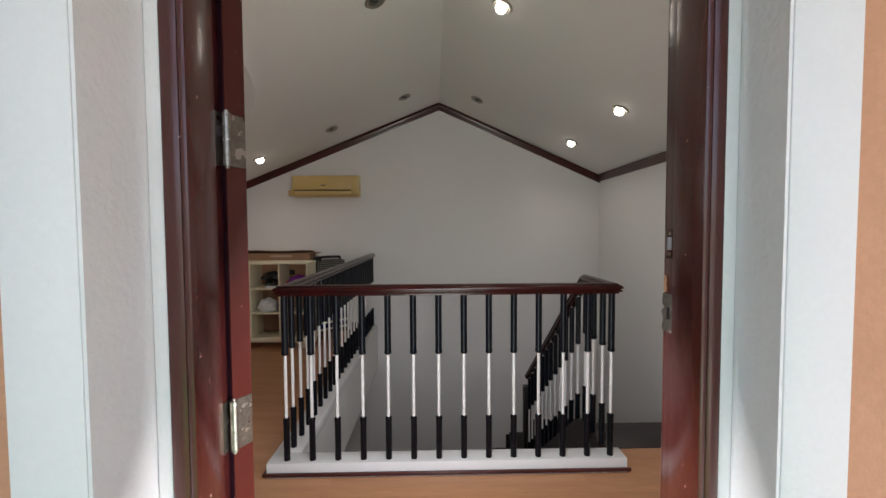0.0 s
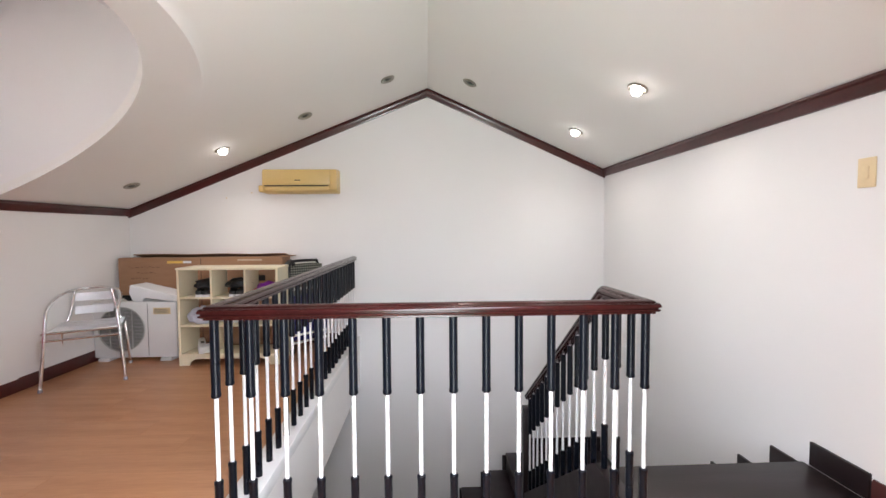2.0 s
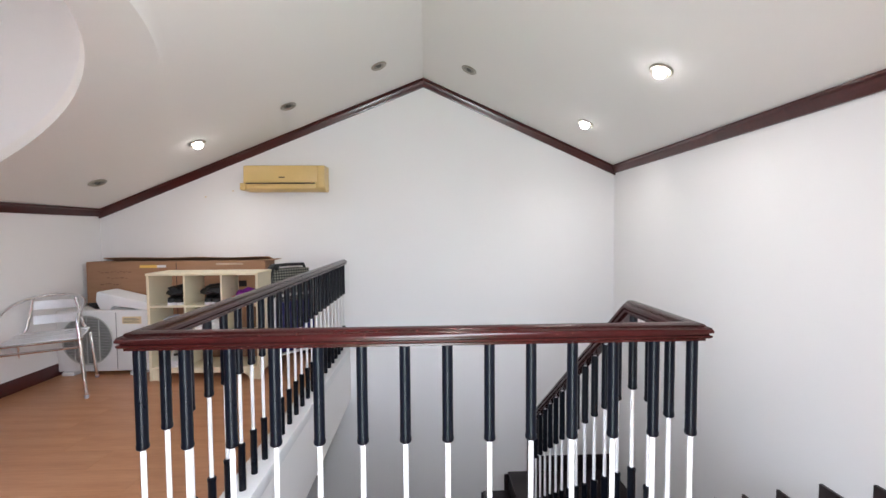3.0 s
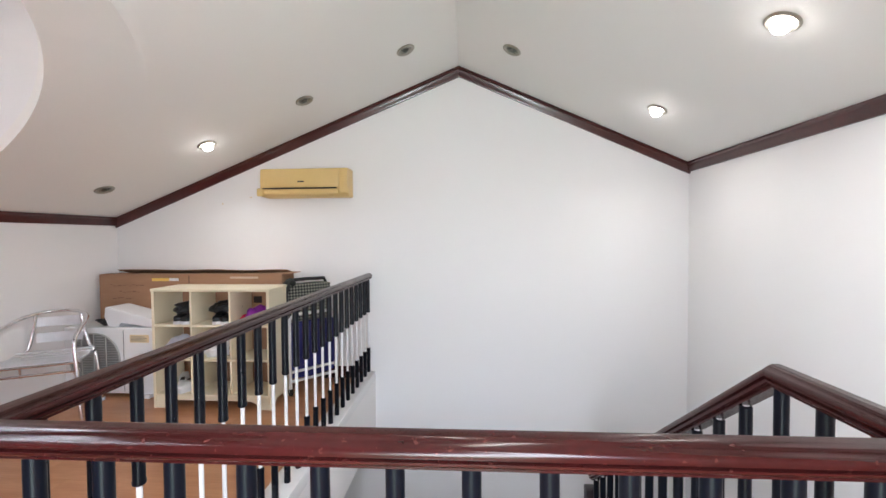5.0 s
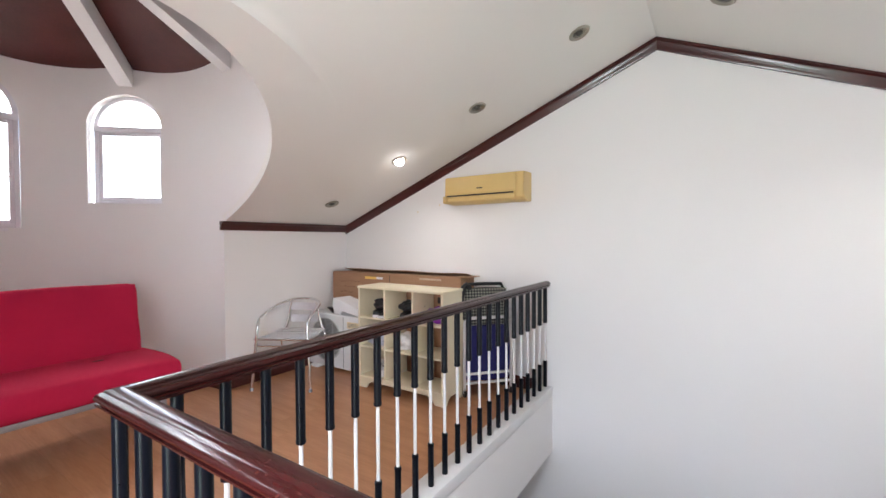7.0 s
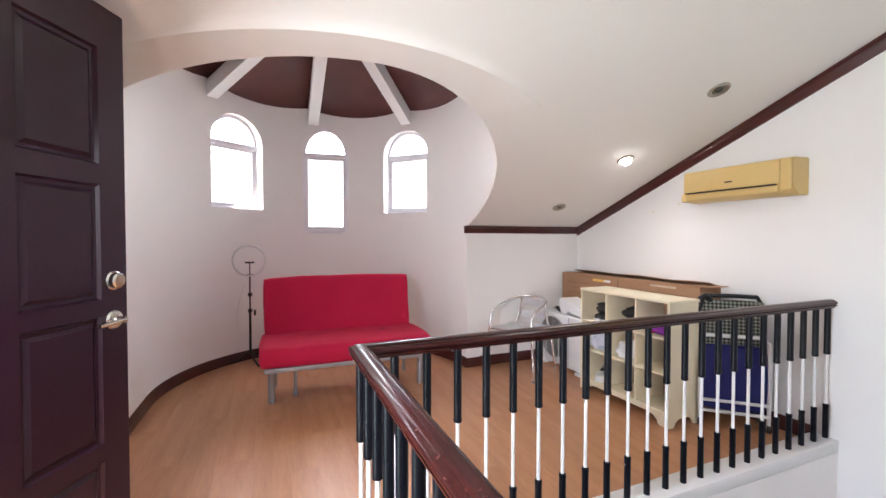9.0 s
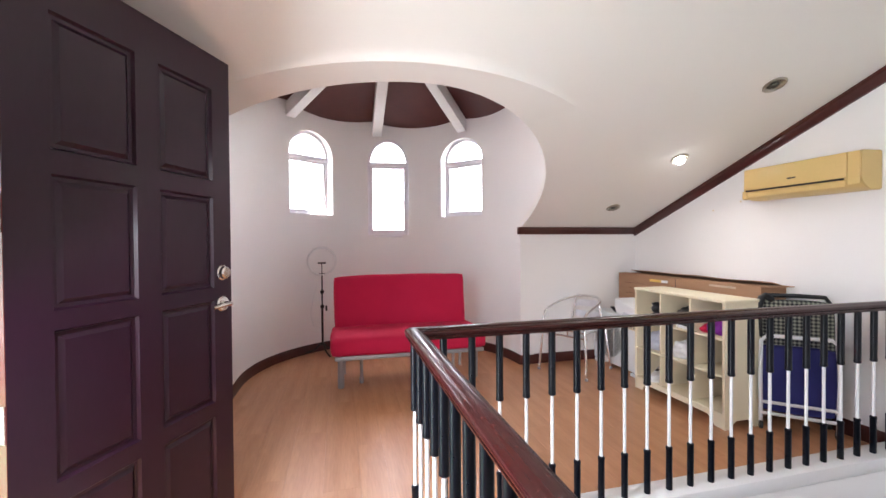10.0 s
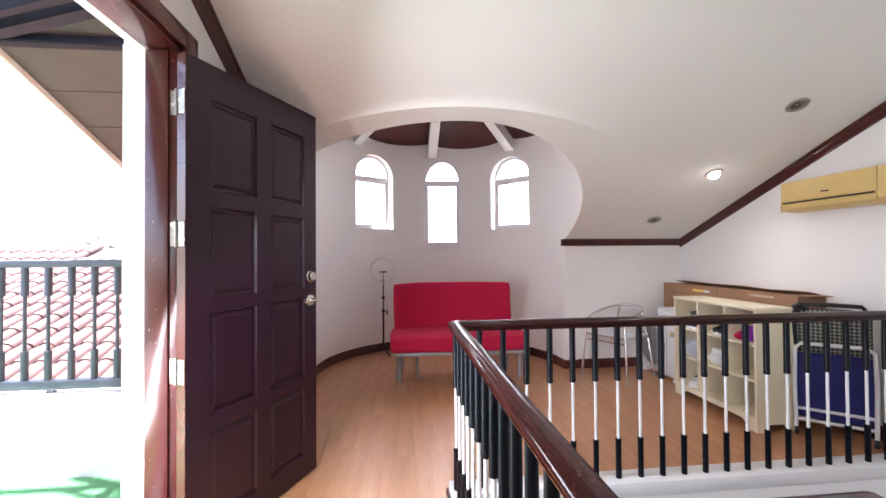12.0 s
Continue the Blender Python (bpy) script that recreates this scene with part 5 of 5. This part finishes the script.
for k in range(4):
    a, b = Vector((-1.14 + 0.13 * k, -0.67, 2.45)), Vector((-0.55 + 0.13 * k, 0.80, 2.45))
    across = Vector((0.927, -0.374, 0)) * (0.035 if k == 0 else 0.020)
    bm = bm_new()
    rings = [[bm.verts.new(p + across * u + Vector((0, 0, h))) for u, h in ((-1, 0), (1, 0), (1, 0.05), (-1, 0.05))] for p in (a, b)]
    for i in range(4):
        bm.faces.new((rings[0][i], rings[0][(i + 1) % 4], rings[1][(i + 1) % 4], rings[1][i]))
    bm.faces.new(rings[0][::-1])
    bm.faces.new(rings[1])
    part("brace", bm, DARKSTEEL, beams)

# tiled roof next door
roof = thing("tiled_roof", "weathered pink clay barrel-tile roof beyond the balcony", "roof", at=(-1.75, 0, -0.75))
ROOF_K = 0.36
rl = math.hypot(1, ROOF_K)
part("deck", add_prism(bm_new(), [(0.2, -0.25), (0.2, -0.02 + 0.0), (-6.2, ROOF_K * 6.2 - 0.02), (-6.2, ROOF_K * 6.2 - 0.4)], "y", -9.0, 0.6), TILECLAY, roof)
tile_bm = bm_new()
rows = []
for i in range(9):
    a = math.pi * i / 8
    cy, cz = 0.105 * math.cos(a), 0.085 * math.sin(a)
    rows.append([tile_bm.verts.new(p) for p in ((0.0, cy, cz + 0.012), (-0.42, cy * 0.86, cz * 0.9), (-0.42, cy * 0.70, cz * 0.7), (0.0, cy * 0.84, cz * 0.82 + 0.012))])
for p, q in zip(rows, rows[1:]):
    for k in range(4):
        tile_bm.faces.new((p[k], p[(k + 1) % 4], q[(k + 1) % 4], q[k]))
TILE = mesh_of("tile", tile_bm, TILECLAY)
rng = random.Random(4)
lean = math.degrees(math.atan(ROOF_K))
for i in range(15):
    for j in range(20):
        o = new("tile", TILE)
        o.parent = roof
        d = 0.15 - 0.37 * i
        o.matrix_basis = pose(d, 0.4 - 0.235 * j, -ROOF_K * d + 0.0, 0, lean, rng.uniform(-1.5, 1.5))
rest = bm_new()
src = bm_new()
src.from_mesh(TILE)
co = [v.co.copy() for v in src.verts]
fs = [[v.index for v in f.verts] for f in src.faces]
src.free()
for i in range(17):
    for j in range(20, 40):
        d = 0.15 - 0.37 * i
        m = pose(d, 0.4 - 0.235 * j, -ROOF_K * d, 0, lean, rng.uniform(-1.5, 1.5))
        vs = [rest.verts.new(m @ c) for c in co]
        for f in fs:
            rest.faces.new([vs[k] for k in f])
tagged(part("far_tiles", rest, TILECLAY, roof), kind="stuff")

# far house, tree and ground
house = thing("far_house", "distant house with a pink hipped roof", "house", at=(-30, -23.5, -4.0), turn=20)
part("wall", add_box(bm_new(), (-4, -3.2, 0), (4, 3.2, 5.1)), FARWALL, house)
hip = bm_new()
v = [hip.verts.new(p) for p in ((-4.6, -3.8, 5.1), (4.6, -3.8, 5.1), (4.6, 3.8, 5.1), (-4.6, 3.8, 5.1), (-0.4, 0, 6.4), (0.4, 0, 6.4), (-4.6, -3.8, 4.95), (4.6, -3.8, 4.95), (4.6, 3.8, 4.95), (-4.6, 3.8, 4.95))]
for f in ((0, 1, 5, 4), (1, 2, 5), (2, 3, 4, 5), (3, 0, 4), (0, 6, 7, 1), (1, 7, 8, 2), (2, 8, 9, 3), (3, 9, 6, 0), (6, 9, 8, 7)):
    hip.faces.new([v[i] for i in f])
part("roof", hip, FAROOF, house, "pink hipped tile roof")
for y in (-1.8, 1.2):
    part("window", add_box(bm_new(), (3.98, y - 0.5, 3.0), (4.03, y + 0.5, 4.2)), RUBBER, house)


def tree(x, y, h, seed):
    th = thing("tree", "distant green broad-leaved tree", "tree", "far trees", (x, y, -4.0))
    r = random.Random(seed)
    tr = add_tube(bm_new(), (0, 0, 0), (0.1, 0.1, h * 0.6), 0.18, 8, 0.08)
    for k in range(5):
        a = 1.26 * k
        add_tube(tr, (0.05, 0.05, h * 0.45), (math.cos(a) * 1.2, math.sin(a) * 1.2, h * 0.75), 0.07, 6, 0.02)
    part("trunk", tr, SOFFIT, th)
    cr = bm_new()
    for k in range(900):
        d = Vector((r.gauss(0, 1), r.gauss(0, 1), r.gauss(0, 0.75)))
        d = d.normalized() * (0.5 + 0.5 * r.random()) * (1 + 0.35 * noise.noise(d * 2 + Vector((seed, 0, 0))))
        c = Vector((d.x * 1.9, d.y * 1.9, h * 0.78 + d.z * 1.5))
        a, b = Vector((r.gauss(0, 1), r.gauss(0, 1), r.gauss(0, 1))).normalized(), Vector((r.gauss(0, 1), r.gauss(0, 1), r.gauss(0, 1))).normalized()
        cr.faces.new([cr.verts.new(c + p) for p in (a * 0.16, b * 0.12, -a * 0.16, -b * 0.12)])
    part("crown", cr, LEAF, th, smooth=0)


tree(-27, -17.5, 6.2, 1)
tree(-33, -29.5, 5.6, 2)
tree(-40, -33, 6.0, 3)
structure("ground", add_box(bm_new(), (-400, -400, -4.2), (400, 400, -4.0)), GROUND, "far hazy ground round the house", "ground")

# ---- laminate floor ----
floor = tagged(new("floor"), "orange-brown wood laminate floor with long planks", "floor", "", "structure")
PW, PL = 0.196, 1.21
cache = {}


def plank(x0, x1, y0, y1):
    key = (round(x1 - x0, 4), round(y1 - y0, 4))
    if key not in cache:
        w, d = key
        cache[key] = mesh_of("plank", add_box(bm_new(), (0.0002, 0.0002, -0.012), (w - 0.0002, d - 0.0002, 0.0), 0.0004, 1), LAMINATE, 0)
    o = new("plank", cache[key])
    o.parent = floor
    o.location = (x0, y0, 0)


y = SOUTH
row = 0
while y < NORTH - 0.01:
    y1 = min(y + PW, NORTH)
    if y < 2.19 < y1:
        y1 = 2.20
    near = min(abs(y - TC.y), abs(y1 - TC.y)) if (y - TC.y) * (y1 - TC.y) > 0 else 0.0
    left = TC.x - math.sqrt(max(0.0, (TR + 0.03) ** 2 - near ** 2)) if near < TR else WEST
    left = min(left, WEST) if y < TC.y + TR else WEST
    right = EAST if y1 <= 2.21 else -0.735
    x = left - ((row * 0.43) % PL)
    while x < right:
        a, b = max(x, left), min(x + PL, right)
        if b - a > 0.02:
            plank(a, b, y, y1)
        x += PL
    y, row = y1, row + 1
plank(1.03, EAST, 2.20, 2.42)
